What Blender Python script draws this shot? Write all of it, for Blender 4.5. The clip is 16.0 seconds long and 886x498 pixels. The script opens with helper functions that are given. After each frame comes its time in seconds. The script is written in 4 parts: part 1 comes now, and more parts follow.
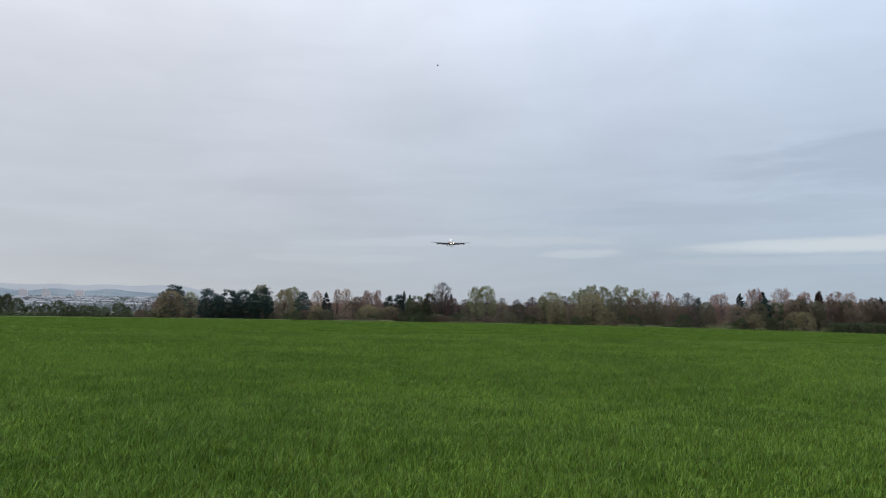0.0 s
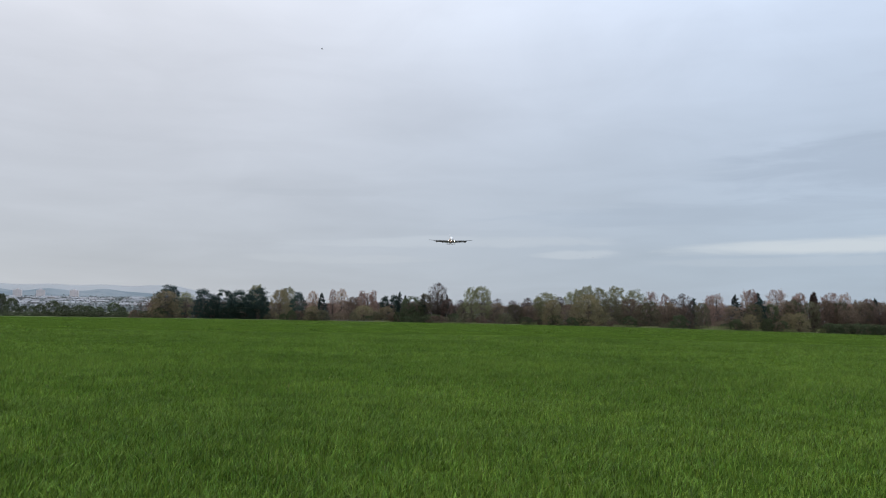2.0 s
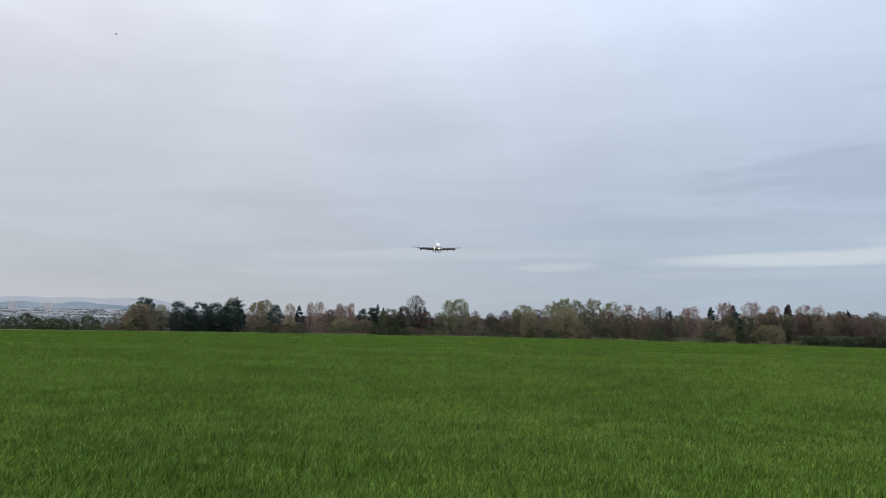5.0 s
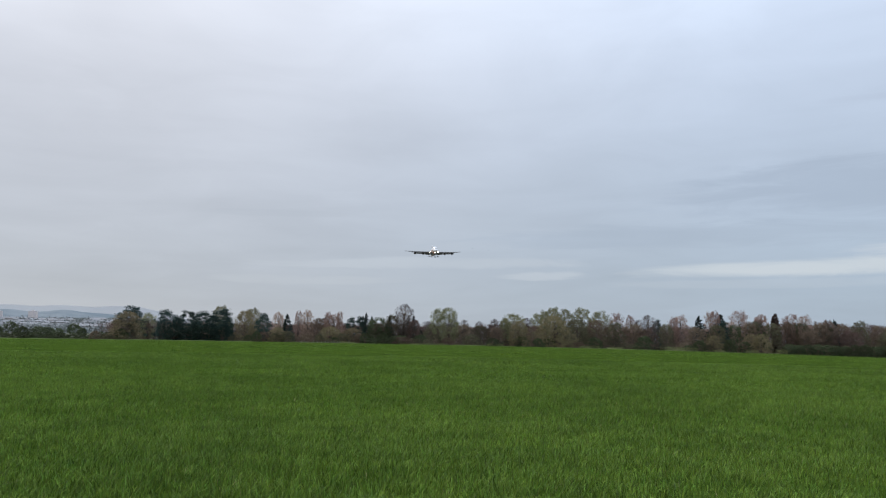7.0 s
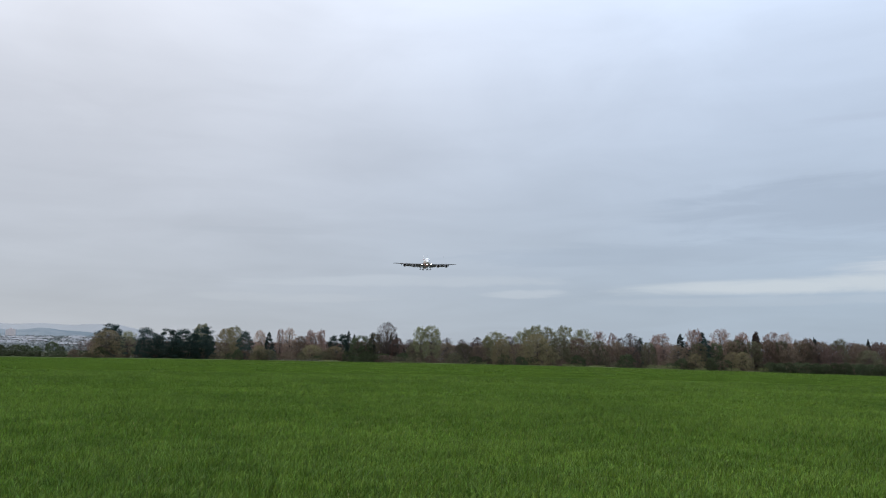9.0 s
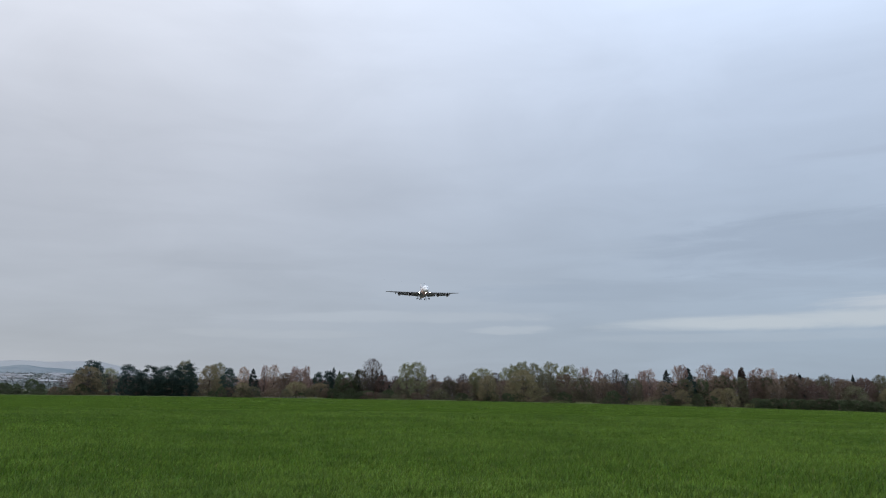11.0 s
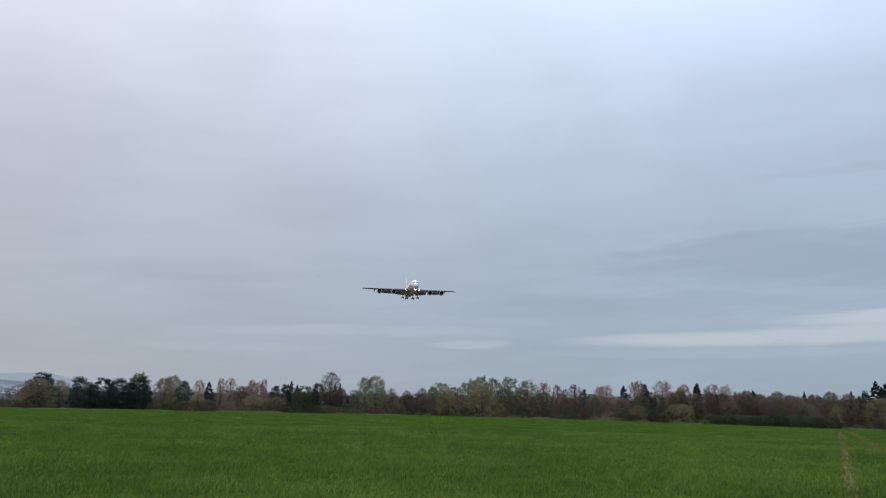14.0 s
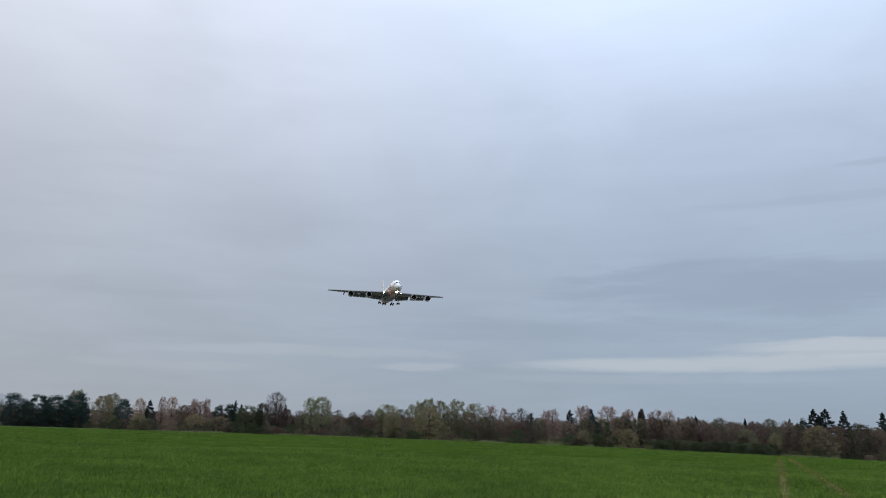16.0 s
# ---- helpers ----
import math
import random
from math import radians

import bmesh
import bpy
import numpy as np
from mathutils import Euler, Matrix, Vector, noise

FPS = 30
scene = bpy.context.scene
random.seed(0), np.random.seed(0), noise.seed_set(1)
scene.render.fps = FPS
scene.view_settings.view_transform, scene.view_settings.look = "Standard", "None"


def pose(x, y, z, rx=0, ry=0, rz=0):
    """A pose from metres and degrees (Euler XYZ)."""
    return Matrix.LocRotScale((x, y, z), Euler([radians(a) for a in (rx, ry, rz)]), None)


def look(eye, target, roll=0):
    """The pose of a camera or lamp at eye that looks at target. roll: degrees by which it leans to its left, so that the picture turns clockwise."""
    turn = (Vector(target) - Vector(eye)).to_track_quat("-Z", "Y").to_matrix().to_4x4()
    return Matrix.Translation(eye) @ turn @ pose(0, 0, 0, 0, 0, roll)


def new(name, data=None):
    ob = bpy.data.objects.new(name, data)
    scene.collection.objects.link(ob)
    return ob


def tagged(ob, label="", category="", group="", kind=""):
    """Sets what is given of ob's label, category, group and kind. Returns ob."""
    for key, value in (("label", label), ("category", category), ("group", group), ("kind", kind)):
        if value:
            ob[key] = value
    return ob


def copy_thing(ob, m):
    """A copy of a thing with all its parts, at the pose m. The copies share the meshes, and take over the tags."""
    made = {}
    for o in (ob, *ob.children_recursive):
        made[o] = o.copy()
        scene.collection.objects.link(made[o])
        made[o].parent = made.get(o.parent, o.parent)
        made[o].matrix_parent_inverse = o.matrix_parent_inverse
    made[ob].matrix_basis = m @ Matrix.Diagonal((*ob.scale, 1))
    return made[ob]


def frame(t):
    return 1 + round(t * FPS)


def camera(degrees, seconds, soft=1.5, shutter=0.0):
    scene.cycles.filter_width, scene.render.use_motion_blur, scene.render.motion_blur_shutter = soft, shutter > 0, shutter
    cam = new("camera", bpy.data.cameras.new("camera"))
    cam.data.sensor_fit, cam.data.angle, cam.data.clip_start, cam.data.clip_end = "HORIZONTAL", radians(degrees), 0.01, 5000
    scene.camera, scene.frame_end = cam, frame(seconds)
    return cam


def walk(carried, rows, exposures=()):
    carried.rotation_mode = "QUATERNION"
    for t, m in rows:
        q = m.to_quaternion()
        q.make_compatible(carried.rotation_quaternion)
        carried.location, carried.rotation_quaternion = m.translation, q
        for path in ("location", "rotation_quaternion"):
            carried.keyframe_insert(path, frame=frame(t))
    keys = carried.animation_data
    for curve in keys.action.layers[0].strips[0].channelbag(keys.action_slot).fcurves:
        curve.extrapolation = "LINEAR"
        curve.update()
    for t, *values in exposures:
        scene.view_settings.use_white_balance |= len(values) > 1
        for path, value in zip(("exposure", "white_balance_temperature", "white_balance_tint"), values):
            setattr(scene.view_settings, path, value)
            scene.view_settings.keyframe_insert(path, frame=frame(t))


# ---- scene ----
cam = camera(56.67, 16.0, soft=1.1)
walk(cam, [
    (0.0, pose(0, 0, 1.6, 94.875, 0.000, 0.000)),
    (0.5, pose(0, 0, 1.6, 94.805, 0.103, 0.149)),
    (1.0, pose(0, 0, 1.6, 94.804, 0.105, 0.013)),
    (1.5, pose(0, 0, 1.6, 94.867, 0.056, -0.187)),
    (2.0, pose(0, 0, 1.6, 94.914, -0.076, -0.304)),
    (2.5, pose(0, 0, 1.6, 95.107, -0.026, -0.687)),
    (3.0, pose(0, 0, 1.6, 95.346, 0.100, -1.007)),
    (3.5, pose(0, 0, 1.6, 95.492, 0.065, -1.187)),
    (4.0, pose(0, 0, 1.6, 95.647, 0.020, -1.392)),
    (6.5, pose(0, 0, 1.6, 96.083, -0.043, -2.423)),
    (7.0, pose(0, 0, 1.6, 96.391, -0.055, -2.616)),
    (7.5, pose(0, 0, 1.6, 96.803, -0.063, -2.914)),
    (8.0, pose(0, 0, 1.6, 97.108, -0.068, -3.329)),
    (8.5, pose(0, 0, 1.6, 97.320, 0.031, -3.698)),
    (9.0, pose(0, 0, 1.6, 97.639, -0.017, -3.810)),
    (11.5, pose(0, 0, 1.6, 100.348, 0.147, -5.404)),
    (12.0, pose(0, 0, 1.6, 100.327, -0.058, -6.159)),
    (12.5, pose(0, 0, 1.6, 100.229, -1.451, -6.176)),
    (13.0, pose(0, 0, 1.6, 100.703, -1.199, -6.732)),
    (13.5, pose(0, 0, 1.6, 101.053, -0.157, -7.382)),
    (14.0, pose(0, 0, 1.6, 101.119, -0.158, -7.616)),
    (14.5, pose(0, 0, 1.6, 101.462, -0.477, -7.876)),
    (15.0, pose(0, 0, 1.6, 102.038, -0.606, -8.835)),
    (15.5, pose(0, 0, 1.6, 102.413, -0.722, -10.179)),
    (16.0, pose(0, 0, 1.6, 102.652, -0.828, -11.253)),
], exposures=[(0.0, 0.0, 6680, 10), (9.0, -0.05, 6600, 10), (11.5, -0.26, 6500, 10), (13.0, -0.24, 6480, 10), (16.0, -0.34, 6440, 10)])


# ---- sky and light ----
def node(tree, kind, **sets):
    n = tree.nodes.new(kind)
    for key, value in sets.items():
        if key == "op":
            n.operation = value
        elif key == "blend":
            n.blend_type = value
        elif key == "data":
            n.data_type = value
    return n


def wire(tree, value, socket):
    """Link an output, or set a plain value."""
    if hasattr(value, "is_linked"):
        tree.links.new(value, socket)
    else:
        socket.default_value = value


def calc(tree, op, a, b=0.0, c=0.0, clamp=False):
    n = node(tree, "ShaderNodeMath", op=op)
    n.use_clamp = clamp
    for i, v in enumerate((a, b, c)):
        wire(tree, v, n.inputs[i])
    return n.outputs[0]


def span(tree, value, lo, hi, a=0.0, b=1.0):
    n = tree.nodes.new("ShaderNodeMapRange")
    n.interpolation_type = "SMOOTHSTEP"
    for i, v in enumerate((value, lo, hi, a, b)):
        wire(tree, v, n.inputs[i])
    return n.outputs[0]


def blend(tree, fac, a, b, kind="MIX"):
    n = node(tree, "ShaderNodeMix", data="RGBA", blend=kind)
    wire(tree, fac, n.inputs[0])
    wire(tree, a if hasattr(a, "is_linked") else (*a, 1), n.inputs[6])
    wire(tree, b if hasattr(b, "is_linked") else (*b, 1), n.inputs[7])
    return n.outputs[2]


def grain(tree, vector, scale, detail=4.0, rough=0.55, distort=0.0):
    n = tree.nodes.new("ShaderNodeTexNoise")
    tree.links.new(vector, n.inputs["Vector"])
    n.inputs["Scale"].default_value = scale
    n.inputs["Detail"].default_value = detail
    n.inputs["Roughness"].default_value = rough
    n.inputs["Distortion"].default_value = distort
    return n.outputs[0]


SUN_HEIGHT, SUN_TURN = radians(38), radians(-70)
world = bpy.data.worlds.new("evening_sky")
scene.world = world
world.use_nodes = True
wt = world.node_tree
wt.nodes.clear()
sky = wt.nodes.new("ShaderNodeTexSky")
sky.sky_type, sky.sun_disc = "NISHITA", False
sky.sun_elevation, sky.sun_rotation = SUN_HEIGHT, SUN_TURN
blue = blend(wt, 1.0, sky.outputs[0], (0.1, 0.1, 0.1), "MULTIPLY")
coord = wt.nodes.new("ShaderNodeTexCoord").outputs["Generated"]
sep = wt.nodes.new("ShaderNodeSeparateXYZ")
wt.links.new(coord, sep.inputs[0])
dx, dy, dz = sep.outputs
up = calc(wt, "MAXIMUM", dz, 0.0)
turn = calc(wt, "ARCTAN2", dx, dy)                      # radians clockwise from +y
rise = calc(wt, "ARCSINE", dz)                          # radians over the horizon
# a cloud deck seen in perspective
deck = calc(wt, "DIVIDE", 1.0, calc(wt, "ADD", up, 0.16))
plane = wt.nodes.new("ShaderNodeCombineXYZ")
wire(wt, calc(wt, "MULTIPLY", dx, deck), plane.inputs[0])
wire(wt, calc(wt, "MULTIPLY", dy, deck), plane.inputs[1])
flat = wt.nodes.new("ShaderNodeCombineXYZ")             # long flat layers towards the horizon
wire(wt, calc(wt, "MULTIPLY", turn, 2.2), flat.inputs[0])
wire(wt, calc(wt, "MULTIPLY", rise, 16.0), flat.inputs[1])
soft_cloud = calc(wt, "ADD", calc(wt, "MULTIPLY", grain(wt, plane.outputs[0], 0.75, 5.0, 0.5, 0.4), 0.7), calc(wt, "MULTIPLY", grain(wt, plane.outputs[0], 2.3, 5.0, 0.55, 0.8), 0.4))
wisps = grain(wt, flat.outputs[0], 1.4, 6.0, 0.5, 0.6)
streaks = grain(wt, flat.outputs[0], 3.2, 6.0, 0.6, 0.9)
low = span(wt, rise, 0.0, 0.42)
side = span(wt, turn, -0.45, 0.6)
grey = blend(wt, low, (0.455, 0.495, 0.565), (0.71, 0.745, 0.83))
cool = blend(wt, low, (0.390, 0.485, 0.605), (0.66, 0.775, 0.97))
cover = blend(wt, side, grey, cool)
lit = calc(wt, "MULTIPLY_ADD", soft_cloud, span(wt, rise, 0.05, 0.4, 0.22, 0.52), span(wt, rise, 0.05, 0.4, 0.88, 0.715))
lit = calc(wt, "MULTIPLY", lit, calc(wt, "MULTIPLY_ADD", wisps, span(wt, rise, 0.1, 0.35, 0.26, 0.10), span(wt, rise, 0.1, 0.35, 0.87, 0.95)))
cover = blend(wt, 1.0, cover, lit, "MULTIPLY")


def bank(turn_mid, turn_half, rise_mid, rise_half, torn=2.0):
    """A soft-edged stretch of the sky, torn by the streaks."""
    u = calc(wt, "DIVIDE", calc(wt, "SUBTRACT", turn, turn_mid), turn_half)
    v = calc(wt, "DIVIDE", calc(wt, "SUBTRACT", rise, rise_mid), rise_half)
    d = calc(wt, "ADD", calc(wt, "MULTIPLY", u, u), calc(wt, "MULTIPLY", v, v))
    d = calc(wt, "ADD", d, calc(wt, "MULTIPLY_ADD", streaks, torn, -0.5 * torn))
    return span(wt, d, 1.1, 0.1)


def cloud(fac, where, colour):
    global cover
    cover = blend(wt, calc(wt, "MULTIPLY", where, fac), cover, colour)


cloud(0.60, bank(0.55, 0.26, 0.166, 0.042), (0.38, 0.46, 0.585))         # grey-blue bank
cloud(0.35, bank(0.33, 0.30, 0.122, 0.016, 3.0), (0.38, 0.46, 0.58))     # its ragged lower edge
cloud(0.80, bank(0.53, 0.28, 0.0825, 0.0115, 1.7), (0.635, 0.70, 0.765))  # bright gap under it
cloud(0.85, bank(0.68, 0.20, 0.0995, 0.0130, 2.2), (0.66, 0.715, 0.785))
cloud(0.30, bank(0.62, 0.10, 0.0930, 0.0030, 3.0), (0.50, 0.57, 0.67))
cloud(0.15, bank(0.45, 0.25, 0.0650, 0.0060, 3.0), (0.60, 0.66, 0.735))
cloud(0.40, bank(0.17, 0.06, 0.078, 0.0060, 2.5), (0.61, 0.67, 0.745))
cloud(0.28, bank(0.02, 0.22, 0.094, 0.0080, 3.0), (0.61, 0.67, 0.745))
cloud(0.22, bank(-0.12, 0.14, 0.073, 0.0070, 3.0), (0.58, 0.63, 0.70))
cloud(0.22, bank(0.62, 0.14, 0.262, 0.0060, 2.5), (0.45, 0.52, 0.66))
cloud(0.30, bank(0.70, 0.05, 0.296, 0.0050, 2.0), (0.42, 0.48, 0.60))
cloud(0.25, bank(-0.16, 0.10, 0.152, 0.0050, 2.5), (0.45, 0.50, 0.58))
# the deck is brighter overhead, as under any overcast
cover = blend(wt, 1.0, cover, span(wt, rise, 0.24, 1.1, 1.0, 3.1), "MULTIPLY")
glow = node(wt, "ShaderNodeBackground")
wt.links.new(blend(wt, 0.9, blue, cover), glow.inputs[0])
glow.inputs[1].default_value = 1.02
wt.links.new(glow.outputs[0], wt.nodes.new("ShaderNodeOutputWorld").inputs[0])

sun = new("sun", bpy.data.lights.new("sun", "SUN"))
sun.data.energy, sun.data.angle, sun.data.color = 0.5, radians(14), (1.0, 0.93, 0.86)
sun.matrix_world = look((-60 * math.cos(SUN_HEIGHT), -20, 60 * math.sin(SUN_HEIGHT)), (0, 0, 0))


# ---- materials ----
def stuff(name, colours, scale=1.0, rough=0.8, metal=0.0, island=0.0, each=0.0, bump=0.0, emit=0.0, coarse=0.12, gloss=0.3, soft=0.18, thin=0.0, hue=0.0):
    """Two tones mixed by a fine and a coarse noise in metres; island and each vary brightness by loose piece and by object."""
    m = bpy.data.materials.new(name)
    m.use_nodes = True
    t = m.node_tree
    shader = t.nodes["Principled BSDF"]
    where = t.nodes.new("ShaderNodeTexCoord").outputs["Object"]
    fine = grain(t, where, scale, 5.0, 0.6)
    wide = grain(t, where, scale * coarse, 3.0, 0.5)
    mix = calc(t, "ADD", calc(t, "MULTIPLY", fine, 0.5), calc(t, "MULTIPLY", wide, 0.5))
    col = blend(t, span(t, mix, 0.5 - soft, 0.5 + soft), colours[0], colours[1])
    value = 1.0
    if island:
        value = calc(t, "MULTIPLY_ADD", t.nodes.new("ShaderNodeNewGeometry").outputs["Random Per Island"], 2 * island, 1 - island)
    if each:
        rnd = t.nodes.new("ShaderNodeObjectInfo").outputs["Random"]
        value = calc(t, "MULTIPLY", value, calc(t, "MULTIPLY_ADD", rnd, 2 * each, 1 - each))
    if island or each:
        hsv = t.nodes.new("ShaderNodeHueSaturation")
        wire(t, value, hsv.inputs["Value"])
        if each:
            wire(t, calc(t, "MULTIPLY_ADD", rnd, 0.03, 0.485), hsv.inputs["Hue"])
        if hue:
            other = t.nodes.new("ShaderNodeTexWhiteNoise")
            other.noise_dimensions = "1D"
            wire(t, calc(t, "MULTIPLY", t.nodes.new("ShaderNodeNewGeometry").outputs["Random Per Island"], 917.0), other.inputs["W"])
            wire(t, calc(t, "MULTIPLY_ADD", other.outputs["Value"], -2 * hue, 0.5 + hue), hsv.inputs["Hue"])
        wire(t, col, hsv.inputs["Color"])
        col = hsv.outputs[0]
    wire(t, col, shader.inputs["Base Color"])
    shader.inputs["Roughness"].default_value = rough
    shader.inputs["Metallic"].default_value = metal
    shader.inputs["Specular IOR Level"].default_value = gloss
    if bump:
        b = t.nodes.new("ShaderNodeBump")
        b.inputs["Strength"].default_value = bump
        b.inputs["Distance"].default_value = 0.2 / scale
        wire(t, fine, b.inputs["Height"])
        wire(t, b.outputs[0], shader.inputs["Normal"])
    if thin:
        back = t.nodes.new("ShaderNodeBsdfTranslucent")
        wire(t, col, back.inputs["Color"])
        both = t.nodes.new("ShaderNodeMixShader")
        both.inputs[0].default_value = thin
        wire(t, shader.outputs[0], both.inputs[1])
        wire(t, back.outputs[0], both.inputs[2])
        wire(t, both.outputs[0], t.nodes["Material Output"].inputs["Surface"])
    if emit:
        shader.inputs["Emission Color"].default_value = (*colours[1], 1)
        shader.inputs["Emission Strength"].default_value = emit
    return m


# ground green, darkened so the colour also holds the shade between blades
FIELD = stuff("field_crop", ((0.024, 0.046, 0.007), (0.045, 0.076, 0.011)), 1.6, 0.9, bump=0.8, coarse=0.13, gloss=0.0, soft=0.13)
BLADE = stuff("crop_blade", ((0.066, 0.120, 0.0150), (0.114, 0.187, 0.026)), 0.9, 0.5, island=0.66, coarse=0.11, gloss=0.11, soft=0.12, thin=0.15, hue=0.02)
DRY = stuff("dry_blade", ((0.22, 0.205, 0.08), (0.28, 0.25, 0.11)), 3.0, 0.7, island=0.3)
WORN = stuff("yellowed_blade", ((0.125, 0.120, 0.035), (0.185, 0.170, 0.055)), 3.0, 0.8, island=0.35, gloss=0.05)
SOIL = stuff("bare_soil", ((0.085, 0.070, 0.034), (0.130, 0.108, 0.055)), 6.0, 0.95, bump=0.6, gloss=0.0)
ROUGH = stuff("rough_grass", ((0.05, 0.075, 0.025), (0.105, 0.125, 0.05)), 0.6, 0.9, bump=0.7, gloss=0.0)
LAWN = stuff("pale_lawn_grass", ((0.15, 0.18, 0.075), (0.26, 0.27, 0.13)), 0.5, 0.9, island=0.35, gloss=0.0, thin=0.2)
FAR_LAND = stuff("far_land", ((0.108, 0.117, 0.090), (0.180, 0.171, 0.135)), 0.01, 0.95, gloss=0.0)
# ridges: air haze is painted into the colour and helped by a faint glow
HILL_NEAR = stuff("hill_haze_glow", ((0.115, 0.142, 0.158), (0.170, 0.192, 0.203)), 0.010, 1.0, emit=0.11, gloss=0.0, soft=0.1)
HILL_FAR = stuff("far_hill_haze_glow", ((0.225, 0.236, 0.242), (0.250, 0.259, 0.262)), 0.004, 1.0, emit=0.14, gloss=0.0)
BARK = stuff("bark", ((0.075, 0.060, 0.052), (0.145, 0.120, 0.102)), 4.0, 0.95, bump=0.5, gloss=0.0)
PINE = stuff("pine_needles", ((0.026, 0.045, 0.041), (0.050, 0.075, 0.060)), 1.2, 0.8, island=0.3, each=0.2, gloss=0.05, thin=0.35)
SPRUCE = stuff("spruce_needles", ((0.032, 0.046, 0.045), (0.056, 0.074, 0.066)), 1.2, 0.8, island=0.28, each=0.25, gloss=0.05, thin=0.4)
RUSTY = stuff("rusty_cypress", ((0.055, 0.040, 0.034), (0.090, 0.062, 0.048)), 1.2, 0.8, island=0.28, gloss=0.05, thin=0.35)
SPRING = stuff("spring_leaves", ((0.160, 0.166, 0.090), (0.262, 0.260, 0.145)), 0.8, 0.7, island=0.3, each=0.2, gloss=0.05, thin=0.45)
RUST = stuff("budding_twigs", ((0.240, 0.158, 0.130), (0.360, 0.250, 0.205)), 0.8, 0.85, island=0.28, each=0.2, gloss=0.05, thin=0.45)
TWIG = stuff("bare_twigs", ((0.075, 0.060, 0.058), (0.135, 0.110, 0.104)), 0.8, 0.9, island=0.28, each=0.25, gloss=0.05, thin=0.35)
OLIVE = stuff("willow_leaves", ((0.150, 0.126, 0.074), (0.235, 0.195, 0.115)), 0.8, 0.8, island=0.28, each=0.25, gloss=0.05, thin=0.45)
BROWN = stuff("brown_thicket", ((0.126, 0.095, 0.070), (0.215, 0.163, 0.120)), 0.8, 0.9, island=0.28, each=0.35, gloss=0.05, thin=0.5)
MOSS = stuff("greenish_thicket", ((0.090, 0.086, 0.056), (0.155, 0.143, 0.092)), 0.8, 0.9, island=0.28, each=0.3, gloss=0.05, thin=0.5)
DUSK = stuff("dim_brown_wood", ((0.112, 0.078, 0.066), (0.186, 0.133, 0.109)), 0.8, 0.9, island=0.28, each=0.3, gloss=0.05, thin=0.5)
HEDGE = stuff("hedge_leaves", ((0.050, 0.062, 0.034), (0.096, 0.112, 0.060)), 0.8, 0.8, island=0.28, each=0.3, gloss=0.05, thin=0.4)


# ---- building helpers ----
def part(name, bm, material, parent=None, label="", smooth=False):
    mesh = bpy.data.meshes.new(name)
    bm.to_mesh(mesh)
    bm.free()
    mesh.materials.append(material)
    if smooth:
        mesh.shade_smooth()
    ob = new(name, mesh)
    ob.parent = parent
    return tagged(ob, label)


def raw(name, verts, faces, material, parent=None):
    """A mesh object out of numpy arrays: faces all with the same number of corners."""
    mesh = bpy.data.meshes.new(name)
    n, k = faces.shape
    mesh.vertices.add(len(verts))
    mesh.vertices.foreach_set("co", verts.astype(np.float32).ravel())
    mesh.loops.add(n * k)
    mesh.loops.foreach_set("vertex_index", faces.astype(np.int32).ravel())
    mesh.polygons.add(n)
    mesh.polygons.foreach_set("loop_start", np.arange(0, n * k, k, dtype=np.int32))
    mesh.update(calc_edges=True)
    mesh.materials.append(material)
    ob = new(name, mesh)
    ob.parent = parent
    return ob


def empty(name):
    ob = new(name)
    ob.empty_display_size = 0.5
    return ob


def tube(bm, points, radii, sides=6, cap=True):
    """A tube along points, one radius each."""
    rings = []
    for i, p in enumerate(points):
        p = Vector(p)
        d = (Vector(points[min(i + 1, len(points) - 1)]) - Vector(points[max(i - 1, 0)])).normalized()
        a = d.orthogonal().normalized() if abs(d.z) > 0.9 else d.cross(Vector((0, 0, 1))).normalized()
        b = d.cross(a)
        rings.append([bm.verts.new(p + radii[i] * (math.cos(q) * a + math.sin(q) * b)) for q in (2 * math.pi * k / sides for k in range(sides))])
    for r, s in zip(rings, rings[1:]):
        for k in range(sides):
            bm.faces.new((r[k], r[(k + 1) % sides], s[(k + 1) % sides], s[k]))
    if cap:
        bm.faces.new(rings[0])
        bm.faces.new(rings[-1][::-1])
    bmesh.ops.recalc_face_normals(bm, faces=bm.faces)


def box(bm, x0, x1, y0, y1, z0, z1):
    bmesh.ops.create_cube(bm, size=1, matrix=Matrix.LocRotScale(((x0 + x1) / 2, (y0 + y1) / 2, (z0 + z1) / 2), None, (x1 - x0, y1 - y0, z1 - z0)))


# ---- the land ----
def height(x, y):
    """The field falls gently to the east and rises a little to its far edge."""
    sx = min(max(x, -260), 330)
    return 0.0012 * min(y, 420) - 0.0185 * sx - (0.000048 if sx > 0 else 0.00003) * sx * sx


def far_height(r, turn_deg):
    """The wide valley side north-west of the field, then open country."""
    west = min(max((-6 - turn_deg) / 12, 0), 1) if turn_deg < 0 else 0
    steps = ((0, 0.0), (450, 3.0), (1400, 15.0), (2200, 41.0), (3000, 71.0), (3500, 75.0), (4800, 45.0))
    for (r0, z0), (r1, z1) in zip(steps, steps[1:]):
        if r <= r1:
            return (z0 + (z1 - z0) * (r - r0) / (r1 - r0)) * west - (1 - west) * 6 * min(1, r / 900)
    return 0


def land(x, y):
    r = math.hypot(x, y)
    near = height(x, y)
    if r < 420:
        return near
    f = min((r - 420) / 500, 1)
    f = f * f * (3 - 2 * f)
    return near * (1 - f) + far_height(r, math.degrees(math.atan2(x, y))) * f


